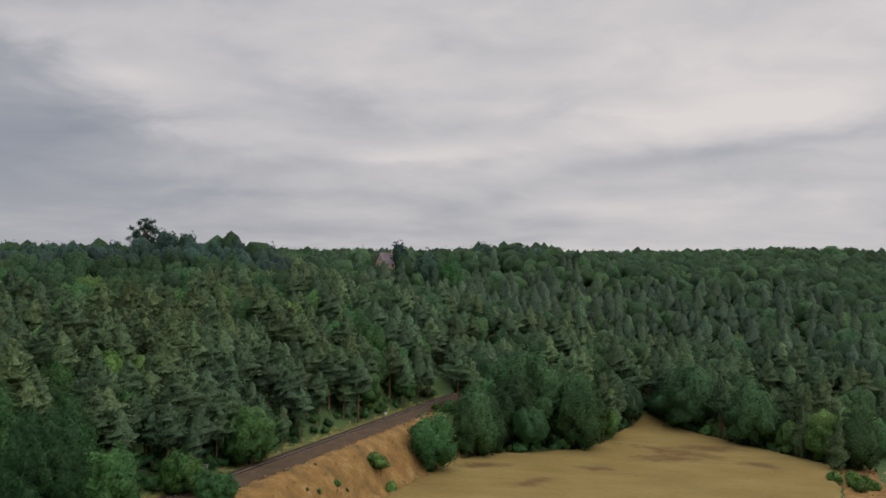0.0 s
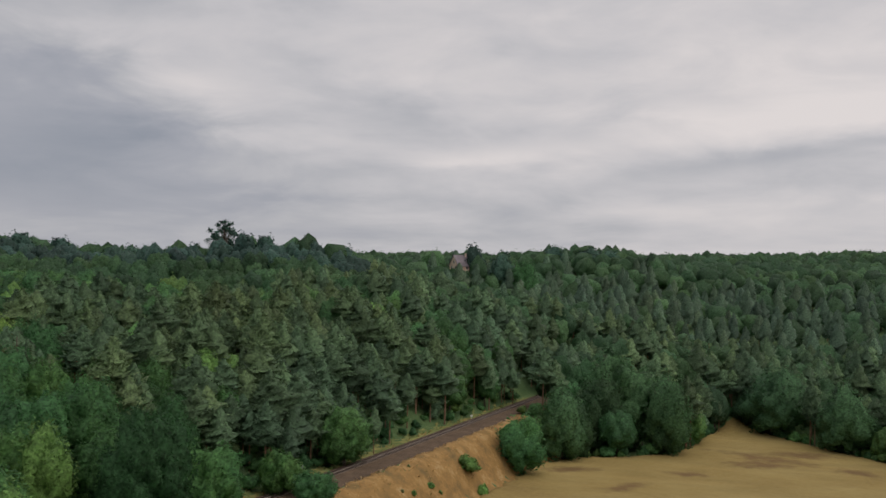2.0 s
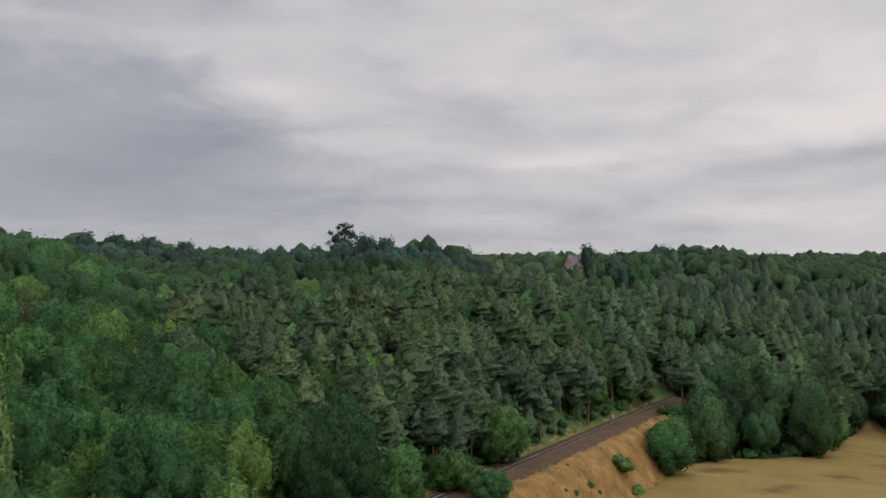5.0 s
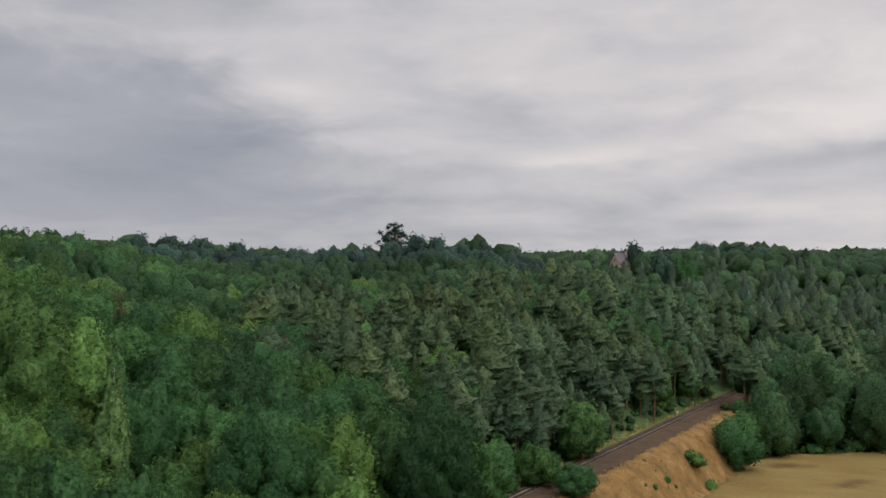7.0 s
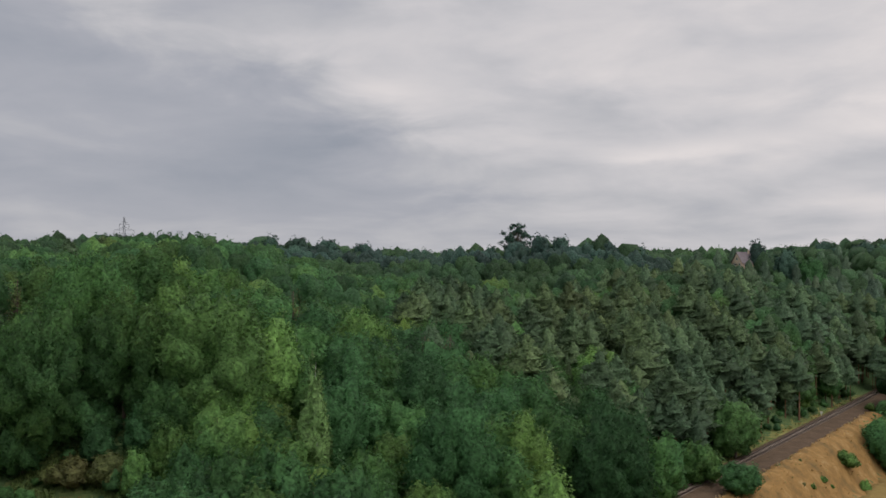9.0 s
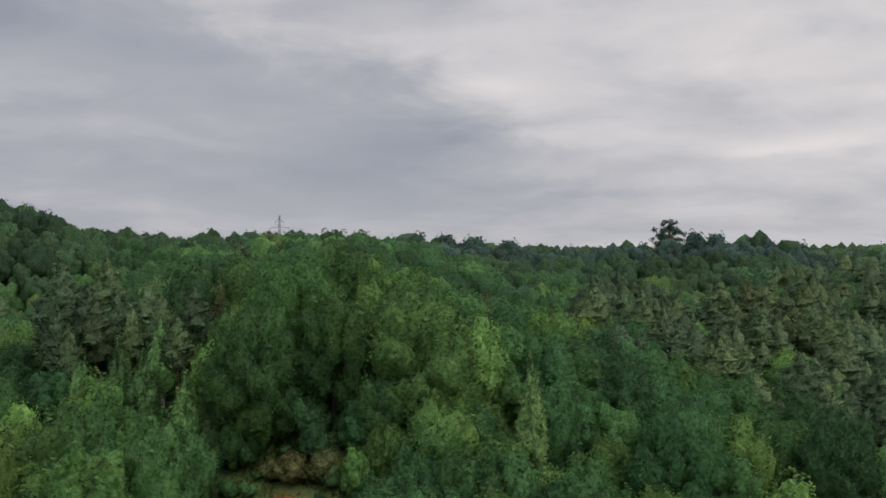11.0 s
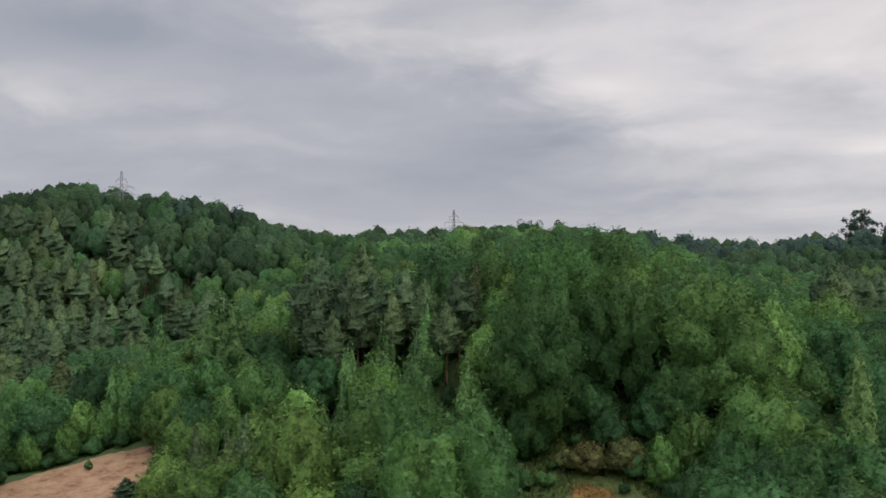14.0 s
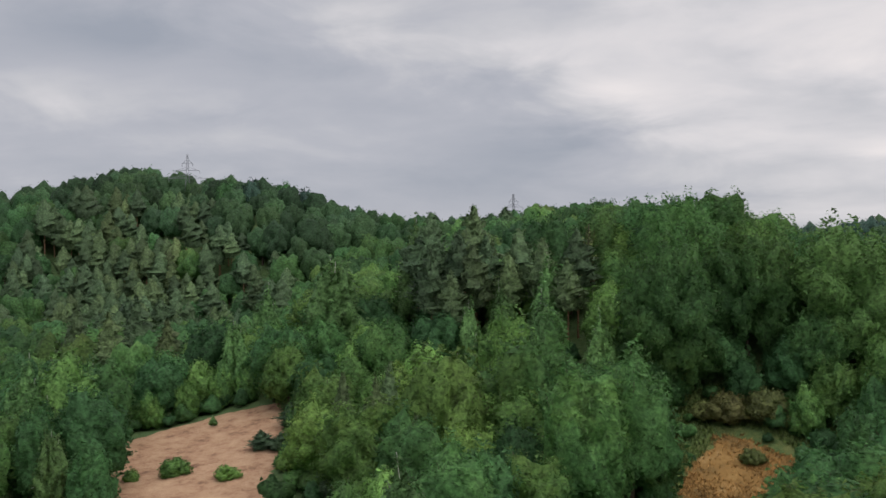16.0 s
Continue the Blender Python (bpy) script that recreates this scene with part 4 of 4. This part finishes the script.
# low growth along the wood's edges and the railway
bx, by = jittered(-340, 130, 60, 400, 3.4, 1.2)
near_open = np.zeros(bx.shape, bool)
for poly in OPEN:
    for k in range(10):
        ox, oy = 6.5 * math.cos(k * 0.628), 6.5 * math.sin(k * 0.628)
        near_open |= inside(poly, bx + ox, by + oy)
e = (bx - track_x(by)) * 0.939
near_open |= (e > -17) & (e < -5.5) & (by > 100) & (by < 330)
clear = np.ones(bx.shape, bool)
for poly in OPEN:
    clear &= ~inside(poly, bx, by)
clear &= ~((e > -5.0) & (e < 21) & (by < 292) & (by > 60)) & ~((e > -5.5) & (e < 6.5) & (by < 342)) & ~((e > -5) & (by < 284)) & (bx < 1.1 * (by - 290) + 112) & ~((by < 200) & (bx > -20))
inner = free(bx, by) & (np.hypot(bx + 60, by + 20) < 235) & (rng.random(len(bx)) < 0.13)
keep = inner | (near_open & clear & (rng.random(len(bx)) < 0.75)) | ((inside(NEAR_OCHRE, bx, by) & (by < 76) | inside(NEAR_SAND, bx, by)) & (rng.random(len(bx)) < 0.4)) | (inside(GLADE_EDGE, bx, by) & (rng.random(len(bx)) < 0.12)) | (inside(LOW_GROWTH, bx, by) & ~inside(OCHRE_EDGE, bx, by) & ~inside(GLADE_EDGE, bx, by) & (rng.random(len(bx)) < 0.6))
low = [(x, y, rng.uniform(0.45, 1.25), rng.random(), rng.integers(3)) for x, y in zip(bx[keep], by[keep])]
woodland("undergrowth", low, BUSHES, [LEAF, BARK], "low green undergrowth along the wood's edge", "undergrowth")

# ---- open ground ----
FIELDMAT = earth_material("ripe_grain", [(0.3, (0.176, 0.115, 0.037)), (0.45, (0.241, 0.169, 0.054)), (0.6, (0.276, 0.202, 0.071)), (0.75, (0.309, 0.231, 0.086))], 0.035, 0.9, 1.0, 0.7, 0.3)


def flattened(m, spots):
    """Lodged grain: browner, ragged patches; spots are x, y, half length, half width, turn."""
    nodes, links = m.node_tree.nodes, m.node_tree.links
    p = nodes["Principled BSDF"]
    pos = nodes.new("ShaderNodeNewGeometry").outputs["Position"]
    ragged = noise_node(nodes, links, pos, 0.22, 5.0, 0.65)
    total = 0.0
    for x, y, a, c, turn in spots:
        mp = nodes.new("ShaderNodeMapping")
        mp.vector_type = "TEXTURE"
        mp.inputs["Location"].default_value = (x, y, 0)
        mp.inputs["Rotation"].default_value = (0, 0, radians(turn))
        mp.inputs["Scale"].default_value = (a, c, 1000)
        links.new(pos, mp.inputs[0])
        ln = nodes.new("ShaderNodeVectorMath")
        ln.operation = "LENGTH"
        links.new(mp.outputs[0], ln.inputs[0])
        total = math_node(nodes, links, "MAXIMUM", total, math_node(nodes, links, "SUBTRACT", 1.0, ln.outputs["Value"], True))
    k = math_node(nodes, links, "MULTIPLY", math_node(nodes, links, "SUBTRACT", math_node(nodes, links, "ADD", math_node(nodes, links, "MULTIPLY", total, 0.5), ragged), 0.55), 3.0, True)
    mix = nodes.new("ShaderNodeMix")
    mix.data_type = "RGBA"
    links.new(math_node(nodes, links, "MULTIPLY", k, math_node(nodes, links, "GREATER_THAN", total, 0.0)), mix.inputs["Factor"])
    links.new(p.inputs["Base Color"].links[0].from_socket, mix.inputs["A"])
    mix.inputs["B"].default_value = (0.150, 0.092, 0.034, 1)
    links.new(mix.outputs["Result"], p.inputs["Base Color"])


flattened(FIELDMAT, [(21, 252, 13.0, 4.0, 50), (70, 309, 22.0, 9.0, -35), (91, 294, 10.0, 7.0, -40), (66, 298, 16.0, 9.0, 20), (84, 320, 14.0, 9.0, 10), (40, 275, 8.0, 5.0, 0), (9, 272, 11.0, 5.0, 20)])
def streaked(m, turn, amount):
    """Long faint bands that follow the drilling and the wind in the grain."""
    nodes, links = m.node_tree.nodes, m.node_tree.links
    p = nodes["Principled BSDF"]
    mp = nodes.new("ShaderNodeMapping")
    mp.inputs["Rotation"].default_value = (0, 0, radians(turn))
    mp.inputs["Scale"].default_value = (0.04, 0.13, 0.1)
    links.new(nodes.new("ShaderNodeNewGeometry").outputs["Position"], mp.inputs[0])
    band = math_node(nodes, links, "ADD", math_node(nodes, links, "MULTIPLY", math_node(nodes, links, "SUBTRACT", noise_node(nodes, links, mp.outputs[0], 1.0, 5.0, 0.6), 0.5), amount), 1.0)
    sc = nodes.new("ShaderNodeVectorMath")
    sc.operation = "SCALE"
    links.new(p.inputs["Base Color"].links[0].from_socket, sc.inputs[0])
    links.new(band, sc.inputs["Scale"])
    links.new(sc.outputs[0], p.inputs["Base Color"])


streaked(FIELDMAT, 35, 0.55)
tagged(patch("grain_field", FIELD_EDGE, FIELDMAT, 0.8, 1.0, 0.3, 0.4), "ripe yellow grain field with flattened patches", "field", kind="structure")
tagged(patch("dry_bank", BANK_EDGE, MEADOW, 0.3, 1.2, 0.5, 0.5), "railway bank with dry orange grass", "ground", kind="structure")
tagged(patch("sand_slope", SAND_EDGE, SAND, 0.15, 1.0, 0.3, 0.5), "bare pinkish sand slope with erosion gullies", "ground", kind="structure")
tagged(patch("dry_clearing", OCHRE_EDGE, MEADOW, 0.15, 1.0, 0.3, 0.5), "small clearing of dry orange grass", "ground", kind="structure")
tagged(patch("glade", GLADE_EDGE, WEEDY, 0.15, 1.2, 0.3, 0.5), "weedy green glade below the wooded knoll", "ground", kind="structure")

tagged(patch("weedy_ground", LOW_GROWTH, WEEDY, 0.06, 1.5, 0.3, 0.8), "weedy ground under shrubs round the clearing", "ground", kind="structure")
tagged(patch("meadow", CLEAR_EDGE, WEEDY, 0.2, 1.5, 0.3, 0.5), "small green meadow in the valley", "ground", kind="structure")
tagged(patch("dry_strip", STRIP_EDGE, MEADOW, 0.15, 0.9, 0.3, 0.3), "strip of dry brown grass between two fields", "ground", kind="structure")
tagged(patch("bare_field", BARE_EDGE, SAND, 0.10, 3.0, 0.3, 0.4), "bare pale sandy field", "field", kind="structure")
tagged(patch("verge", VERGE_EDGE, VERGE, 0.06, 1.0, 0.3, 0.3), "weedy grass verge beside the railway", "ground", kind="structure")

# ---- railway ----
def swept(name, section, y0, y1, step, mat, parent=None):
    """A section (offset east, height) swept along the railway."""
    V, F = [], []
    ys = np.arange(y0, y1, step)
    n = len(section)
    for y in ys:
        for e, z in section:
            V.append((track_x(y) + e * 0.939, y - e * 0.343, z))
    for i in range(len(ys) - 1):
        for j in range(n - 1):
            F.append((i * n + j, i * n + j + 1, (i + 1) * n + j + 1, (i + 1) * n + j))
    return link_mesh(name, V, F, [mat], parent)


BED = 12.4
tagged(swept("ballast", [(-3.4, BED - 0.3), (-2.9, BED + 0.12), (-1.8, BED + 0.42), (1.8, BED + 0.42), (2.6, BED + 0.22), (6.3, BED + 0.16), (7.6, BED - 0.3)], 70, 415, 2.0, GRAVEL), "brown-grey ballast bed with room for a second track", "railway bed", kind="structure")
STEEL, _n, _l, _p = material("rusty_rail", 0.45)
_p.inputs["Base Color"].default_value = (0.10, 0.065, 0.05, 1)
_p.inputs["Metallic"].default_value = 0.6
CONCRETE = earth_material("weathered_sleeper", [(0.3, (0.176, 0.137, 0.108)), (0.7, (0.390, 0.321, 0.264))], 0.8, 9.0, 0.9, 0.4, 0.02)
track = tagged(new("railway_track"), "single rusty railway track on weathered sleepers", "railway track")
for off in (-0.755, 0.755):
    z = BED + 0.54
    swept("rail", [(off - 0.07, z), (off - 0.02, z + 0.03), (off - 0.035, z + 0.17), (off + 0.035, z + 0.17), (off + 0.02, z + 0.03), (off + 0.07, z)], 70, 415, 3.0, STEEL, track)
sv, sf = [], []
for k in range(620):
    y = 72 + k * 0.55
    for e in (-1.25, 1.25):
        for dy in (-0.13, 0.13):
            for z in (BED + 0.36, BED + 0.535):
                sv.append((track_x(y) + e * 0.939 + dy * 0.343, y - e * 0.343 + dy * 0.939, z))
    b = k * 8
    sf += [(b, b + 2, b + 3, b + 1), (b + 4, b + 5, b + 7, b + 6), (b, b + 1, b + 5, b + 4), (b + 2, b + 6, b + 7, b + 3), (b + 1, b + 3, b + 7, b + 5)]
tagged(link_mesh("sleeper_bed", sv, sf, [CONCRETE], track), kind="stuff")

# narrow strips darker than the ballast, on both sides of each rail
DARKBALLAST = earth_material("dark_ballast", [(0.3, (0.022, 0.016, 0.012)), (0.7, (0.060, 0.042, 0.030))], 0.6, 8.0, 0.9, 0.3, 0.02)
for off in (-0.75, 0.75):
    for side in (-0.24, 0.24):
        swept("stained_strip", [(off + side - 0.15, BED + 0.538), (off + side + 0.15, BED + 0.538)], 70, 415, 3.0, DARKBALLAST, track)

WHITE, _n, _l, _p = material("white_paint", 0.6)
_p.inputs["Base Color"].default_value = (0.75, 0.74, 0.7, 1)
GREY = earth_material("grey_cabinet", [(0.3, (0.16, 0.18, 0.17)), (0.7, (0.24, 0.26, 0.25))], 1.0, 8.0, 0.6, 0.1, 0.01)


def box(b, x0, x1, y0, y1, z0, z1, m=0):
    v = np.array([(x, y, z) for x in (x0, x1) for y in (y0, y1) for z in (z0, z1)], float)
    f = [(0, 1, 3), (0, 3, 2), (4, 6, 7), (4, 7, 5), (0, 4, 5), (0, 5, 1), (2, 3, 7), (2, 7, 6), (1, 5, 7), (1, 7, 3), (0, 2, 6), (0, 6, 4)]
    b.add(v, f, m)


def part(name, b, mat, parent, label=""):
    v, f, m = b.arrays()
    return tagged(link_mesh(name, v, f, [mat], parent), label)


post = tagged(new("marker_post"), "small white marker post beside the railway", "post")
y = 283.0
post.location = (track_x(y) - 3.0 * 0.939, y + 3.0 * 0.343, BED - 0.1)
b = Build()
box(b, -0.09, 0.09, -0.07, 0.07, 0, 1.0)
part("stake", b, WHITE, post)
b = Build()
box(b, -0.35, 0.35, -0.09, -0.072, 0.75, 1.3)
part("plate", b, WHITE, post)

cabinet = tagged(new("relay_cabinet"), "grey metal relay cabinet beside the railway", "cabinet")
y = 203.0
cabinet.location = (track_x(y) - 6.0, y + 2.2, gz(track_x(y) - 6.0, y + 2.2) - 0.1)
cabinet.rotation_euler = (0, 0, radians(-20))
b = Build()
box(b, -0.6, 0.6, -0.35, 0.35, 0.0, 2.0)
body = part("body", b, GREY, cabinet)
b = Build()
box(b, -0.68, 0.68, -0.43, 0.43, 2.0, 2.12)
part("lid", b, GREY, cabinet)
for sx in (-0.3, 0.3):
    b = Build()
    box(b, sx - 0.27, sx + 0.27, -0.375, -0.352, 0.15, 1.9)
    part("door", b, GREY, cabinet)

# ---- house on the ridge ----
PLASTER = earth_material("peach_plaster", [(0.3, (0.650, 0.468, 0.351)), (0.7, (0.806, 0.624, 0.491))], 0.5, 6.0, 0.9, 0.1, 0.02)
TILE = earth_material("weathered_roof_tile", [(0.3, (0.135, 0.107, 0.117)), (0.7, (0.250, 0.213, 0.222))], 0.4, 4.0, 0.8, 0.3, 0.05)
GLASS, _n, _l, _p = material("window_glass", 0.08)
_p.inputs["Base Color"].default_value = (0.04, 0.045, 0.05, 1)
WOODFRAME, _n, _l, _p = material("white_window_frame", 0.5)
_p.inputs["Base Color"].default_value = (0.7, 0.68, 0.64, 1)
house = tagged(new("house"), "peach-plastered gabled house with a grey tiled roof", "house")
hx, hy = -33.8, 494.0
house.location = (hx, hy, gz(hx, hy))
house.rotation_euler = (0, 0, radians(36))
L, D, WALL, TOP = 10.0, 8.4, 5.4, 10.2
v = np.array([(-L / 2, -D / 2, -1), (L / 2, -D / 2, -1), (L / 2, D / 2, -1), (-L / 2, D / 2, -1), (-L / 2, -D / 2, WALL), (L / 2, -D / 2, WALL), (L / 2, D / 2, WALL), (-L / 2, D / 2, WALL), (-L / 2, 0, TOP), (L / 2, 0, TOP)])
link_mesh("wall", v, [(0, 1, 5, 4), (2, 3, 7, 6), (3, 0, 4, 8, 7), (1, 2, 6, 9, 5)], [PLASTER], house)
rv, rf = [], []
for s in (-1, 1):
    o = len(rv)
    for x in (-L / 2 - 0.5, L / 2 + 0.5):
        for y, z in ((s * (D / 2 + 0.6), WALL - 0.7), (0, TOP + 0.05), (0, TOP + 0.25), (s * (D / 2 + 0.6), WALL - 0.5)):
            rv.append((x, y, z))
    rf += [(o, o + 4, o + 5, o + 1), (o + 3, o + 2, o + 6, o + 7), (o, o + 1, o + 2, o + 3), (o + 4, o + 7, o + 6, o + 5), (o, o + 3, o + 7, o + 4)]
roof = link_mesh("roof", rv, rf, [TILE], house)
b = Build()
box(b, 1.0, 1.7, -0.9, -0.3, TOP - 1.2, TOP + 1.1)
part("chimney", b, PLASTER, roof, "plastered chimney")


def house_window(x, y, z, w, h, along):
    """Window with a frame and two panes, proud of the wall; along is the wall's direction."""
    f, p = Build(), Build()
    dx, dy = (1, 0) if along == "x" else (0, 1)
    def slab(b, a0, a1, z0, z1, out):
        if along == "x":
            box(b, x + a0, x + a1, y - out, y + 0.02, z + z0, z + z1)
        else:
            box(b, x - out, x + 0.02, y + a0, y + a1, z + z0, z + z1)
    for a0, a1, z0, z1 in ((-w / 2, -w / 2 + 0.1, 0, h), (w / 2 - 0.1, w / 2, 0, h), (-w / 2, w / 2, 0, 0.1), (-w / 2, w / 2, h - 0.1, h), (-0.05, 0.05, 0, h)):
        slab(f, a0, a1, z0, z1, 0.07)
    win = part("window", f, WOODFRAME, house, "white-framed window")
    slab(p, -w / 2 + 0.05, w / 2 - 0.05, 0.05, h - 0.05, 0.03)
    part("pane", p, GLASS, win)


for yy in (-1.9, 1.9):
    for zz in (0.7, 3.3):
        house_window(-L / 2, yy, zz, 1.4, 1.6, "y")
house_window(-L / 2, 0, 6.3, 1.1, 1.3, "y")
for xx in (-3.2, 0, 3.2):
    for zz in (0.7, 3.3):
        house_window(xx, -D / 2, zz, 1.4, 1.6, "x")
b = Build()
box(b, -2.2, 3.8, -D / 2 - 2.2, -D / 2 - 0.01, -1, 2.9)
part("porch", b, PLASTER, house, "low peach-coloured porch")

# leafy young trees below the house
for x, y, s in ((-43.5, 484, 0.50), (-37.5, 481, 0.52), (-31.5, 481, 0.50), (-26.5, 483, 0.55)):
    place(deep, rng, x, y, s, 1.25)

# ---- power line towers ----
ZINC, _n, _l, _p = material("galvanised_steel", 0.5)
_p.inputs["Base Color"].default_value = (0.24, 0.25, 0.27, 1)
_p.inputs["Metallic"].default_value = 0.5


def pylon(x, y, top, turn, arms):
    """Lattice tower: four legs, crossed bracing, cross-arms with insulators."""
    z0 = gz(x, y) - 0.5
    h = top - z0
    tower = tagged(new("power_pylon"), "grey lattice power pylon behind the trees", "pylon", "power pylons")
    tower.location, tower.rotation_euler = (x, y, z0), (0, 0, radians(turn))
    half = lambda z: 1.5 * max(0.0, 1 - z / h) ** 1.6 + 0.25
    b = Build()
    levels = [h * k / 10 for k in range(11)]
    for sx in (-1, 1):
        for sy in (-1, 1):
            leg = Build()
            for a, c in zip(levels, levels[1:]):
                limb(leg, (sx * half(a), sy * half(a), a), (sx * half(c), sy * half(c), c), 0.08, 0.06, 0, 4)
            part("leg", leg, ZINC, tower)
    for a, c in zip(levels, levels[1:]):
        for s in (-1, 1):
            limb(b, (-half(a), s * half(a), a), (half(c), s * half(c), c), 0.03, 0.03, 0, 4)
            limb(b, (half(a), s * half(a), a), (-half(c), s * half(c), c), 0.03, 0.03, 0, 4)
            limb(b, (s * half(a), -half(a), a), (s * half(c), half(c), c), 0.03, 0.03, 0, 4)
            limb(b, (s * half(a), half(a), a), (s * half(c), -half(c), c), 0.03, 0.03, 0, 4)
    part("bracing", b, ZINC, tower)
    for down, reach in arms:
        z = h - down
        arm = Build()
        for s in (-1, 1):
            limb(arm, (s * 0.3, 0.25, z), (s * reach, 0, z - 0.2), 0.1, 0.06, 0, 4)
            limb(arm, (s * 0.3, -0.25, z), (s * reach, 0, z - 0.2), 0.1, 0.06, 0, 4)
            limb(arm, (s * 0.3, 0, z + 1.2), (s * reach, 0, z - 0.2), 0.08, 0.05, 0, 4)
        arm_ob = part("crossarm", arm, ZINC, tower)
        for s in (-1, 1):
            ins = Build()
            limb(ins, (s * reach, 0, z - 0.2), (s * reach, 0, z - 1.5), 0.09, 0.09, 0, 5)
            part("insulator", ins, ZINC, arm_ob, "hanging insulator string")


pylon(-385, 256, 90, 40, ((3.5, 2.0), (6.3, 4.6), (9.3, 7.0)))
pylon(-293, 358, 75.5, 40, ((3.0, 2.0), (5.5, 4.2), (8.0, 5.5)))

# ---- the tall open tree on the ridge ----
b0, b1 = Build(), Build()
trng = np.random.default_rng(5)
limb(b0, (0, 0, -0.5), (0.3, 0, 12), 0.42, 0.22, 0, 7, 0.3)
for k in range(46):
    a = trng.uniform(0, 6.28)
    up_share = trng.uniform(0, 1) ** 0.8
    reach = trng.uniform(1.2, 4.4) * (0.35 + 0.75 * math.sin(0.35 + up_share * 2.6))
    c = np.array([math.cos(a) * reach, math.sin(a) * reach, 6.2 + up_share * 9.2])
    limb(b0, (0.2, 0, 4.5 + up_share * 6.5), c, 0.12, 0.03, 0, 5, 0.3)
    d = unit(trng.normal(size=(60, 3)) + np.array([0, 0, 0.3]))
    spray(b1, trng, c + d * trng.uniform(0.3, 1.25, (60, 1)) * np.array([1, 1, 0.8]), d, unit(d + np.array([math.cos(a), math.sin(a), 0.8])), 0.6, 0.42, 0.6)
tall = tree_thing("open_tree", (b0, b1), BARK, DARKLEAF, "tall dark tree with an open, gappy crown on the ridge", "tree")
tall.location = (-136, 432, gz(-136, 432))
tall.scale = (1.6, 1.6, 1.5)

# dry grass standing on the bank, the clearing and the strip
STRAW = leaf_material("straw", [(0.0, (0.315, 0.181, 0.063)), (0.5, (0.387, 0.227, 0.081)), (1.0, (0.468, 0.302, 0.126))], 0.5, 0.9)
GREENGRASS = leaf_material("weeds", [(0.0, (0.09, 0.14, 0.04)), (1.0, (0.16, 0.21, 0.06))], 0.2, 0.9)


def tufts(name, poly, count, height, mat, label, seed):
    g = np.random.default_rng(seed)
    p = np.array(poly)
    x, y = g.uniform(p[:, 0].min(), p[:, 0].max(), count), g.uniform(p[:, 1].min(), p[:, 1].max(), count)
    thick = np.array([noise.noise((a * 0.12, c * 0.12, seed)) for a, c in zip(x, y)])
    ok = inside(poly, x, y) & (thick + g.uniform(-0.25, 0.6, count) > 0)
    x, y = x[ok], y[ok]
    z = ground_z(x, y)
    V, F, T, n = [], [], [], 0
    for k in range(3):
        a = g.uniform(0, 6.283, len(x))
        h, w = height * g.uniform(0.5, 1.3, len(x)), g.uniform(0.07, 0.2, len(x))
        ox, oy = g.normal(0, 0.25, len(x)), g.normal(0, 0.25, len(x))
        bx, by = np.cos(a) * w, np.sin(a) * w
        blade = np.stack([np.stack([x - bx, y - by, z], 1), np.stack([x + bx, y + by, z], 1), np.stack([x + ox + bx * 0.4, y + oy + by * 0.4, z + h], 1)], 1)
        away = np.cross(blade[:, 1] - blade[:, 0], blade[:, 2] - blade[:, 0]) @ np.array([0.0, -0.35, 0.94]) < 0
        blade[away] = blade[away][:, ::-1]
        V.append(blade.reshape(-1, 3))
        F.append(np.arange(len(x) * 3).reshape(-1, 3) + n)
        n += len(x) * 3
        T.append(np.repeat(g.random(len(x)), 3))
    return tagged(link_mesh(name, np.concatenate(V), np.concatenate(F), [mat], tint=np.concatenate(T), normals=np.tile((0.0, -0.35, 0.94), (n, 1))), label, "grass", kind="stuff")


tufts("dry_grass", BANK_EDGE, 10000, 0.5, STRAW, "tall dry orange grass on the railway bank", 3)
tufts("clearing_grass", OCHRE_EDGE, 7000, 0.5, STRAW, "dry orange grass in the small clearing", 4)
tufts("strip_grass", STRIP_EDGE, 3000, 0.7, STRAW, "dry grass on the strip between fields", 5)
tufts("verge_weeds", VERGE_EDGE, 5000, 0.7, GREENGRASS, "green weeds on the railway verge", 6)
tufts("glade_weeds", GLADE_EDGE, 4000, 0.8, GREENGRASS, "green weeds in the glade", 8)
tufts("low_weeds", [(-160, 119), (-160, 127), (-127, 127), (-127, 108), (-133, 113), (-141, 119), (-150, 120)], 7000, 0.9, GREENGRASS, "green weeds round the dry clearing", 10)
tufts("bank_weeds", BANK_EDGE, 900, 0.5, GREENGRASS, "green weeds among the dry grass", 9)
PALESTRAW = leaf_material("pale_straw", [(0.0, (0.42, 0.30, 0.15)), (1.0, (0.60, 0.48, 0.30))], 0.4, 0.9)


def along_track(e0, e1, y0, y1):
    return [(track_x(y0) + e0 / 0.939, y0), (track_x(y1) + e0 / 0.939, y1), (track_x(y1) + e1 / 0.939, y1), (track_x(y0) + e1 / 0.939, y0)]


tufts("edge_grass", along_track(6.2, 8.2, 150, 292), 5000, 0.55, PALESTRAW, "pale dry grass along the gravel's edge", 12)
tufts("verge_straw", along_track(-5.0, -3.0, 140, 310), 4500, 0.5, STRAW, "dry yellow grass beside the railway track", 13)

for ob in MODELS:
    for o in (*ob.children_recursive, ob):
        bpy.data.objects.remove(o)
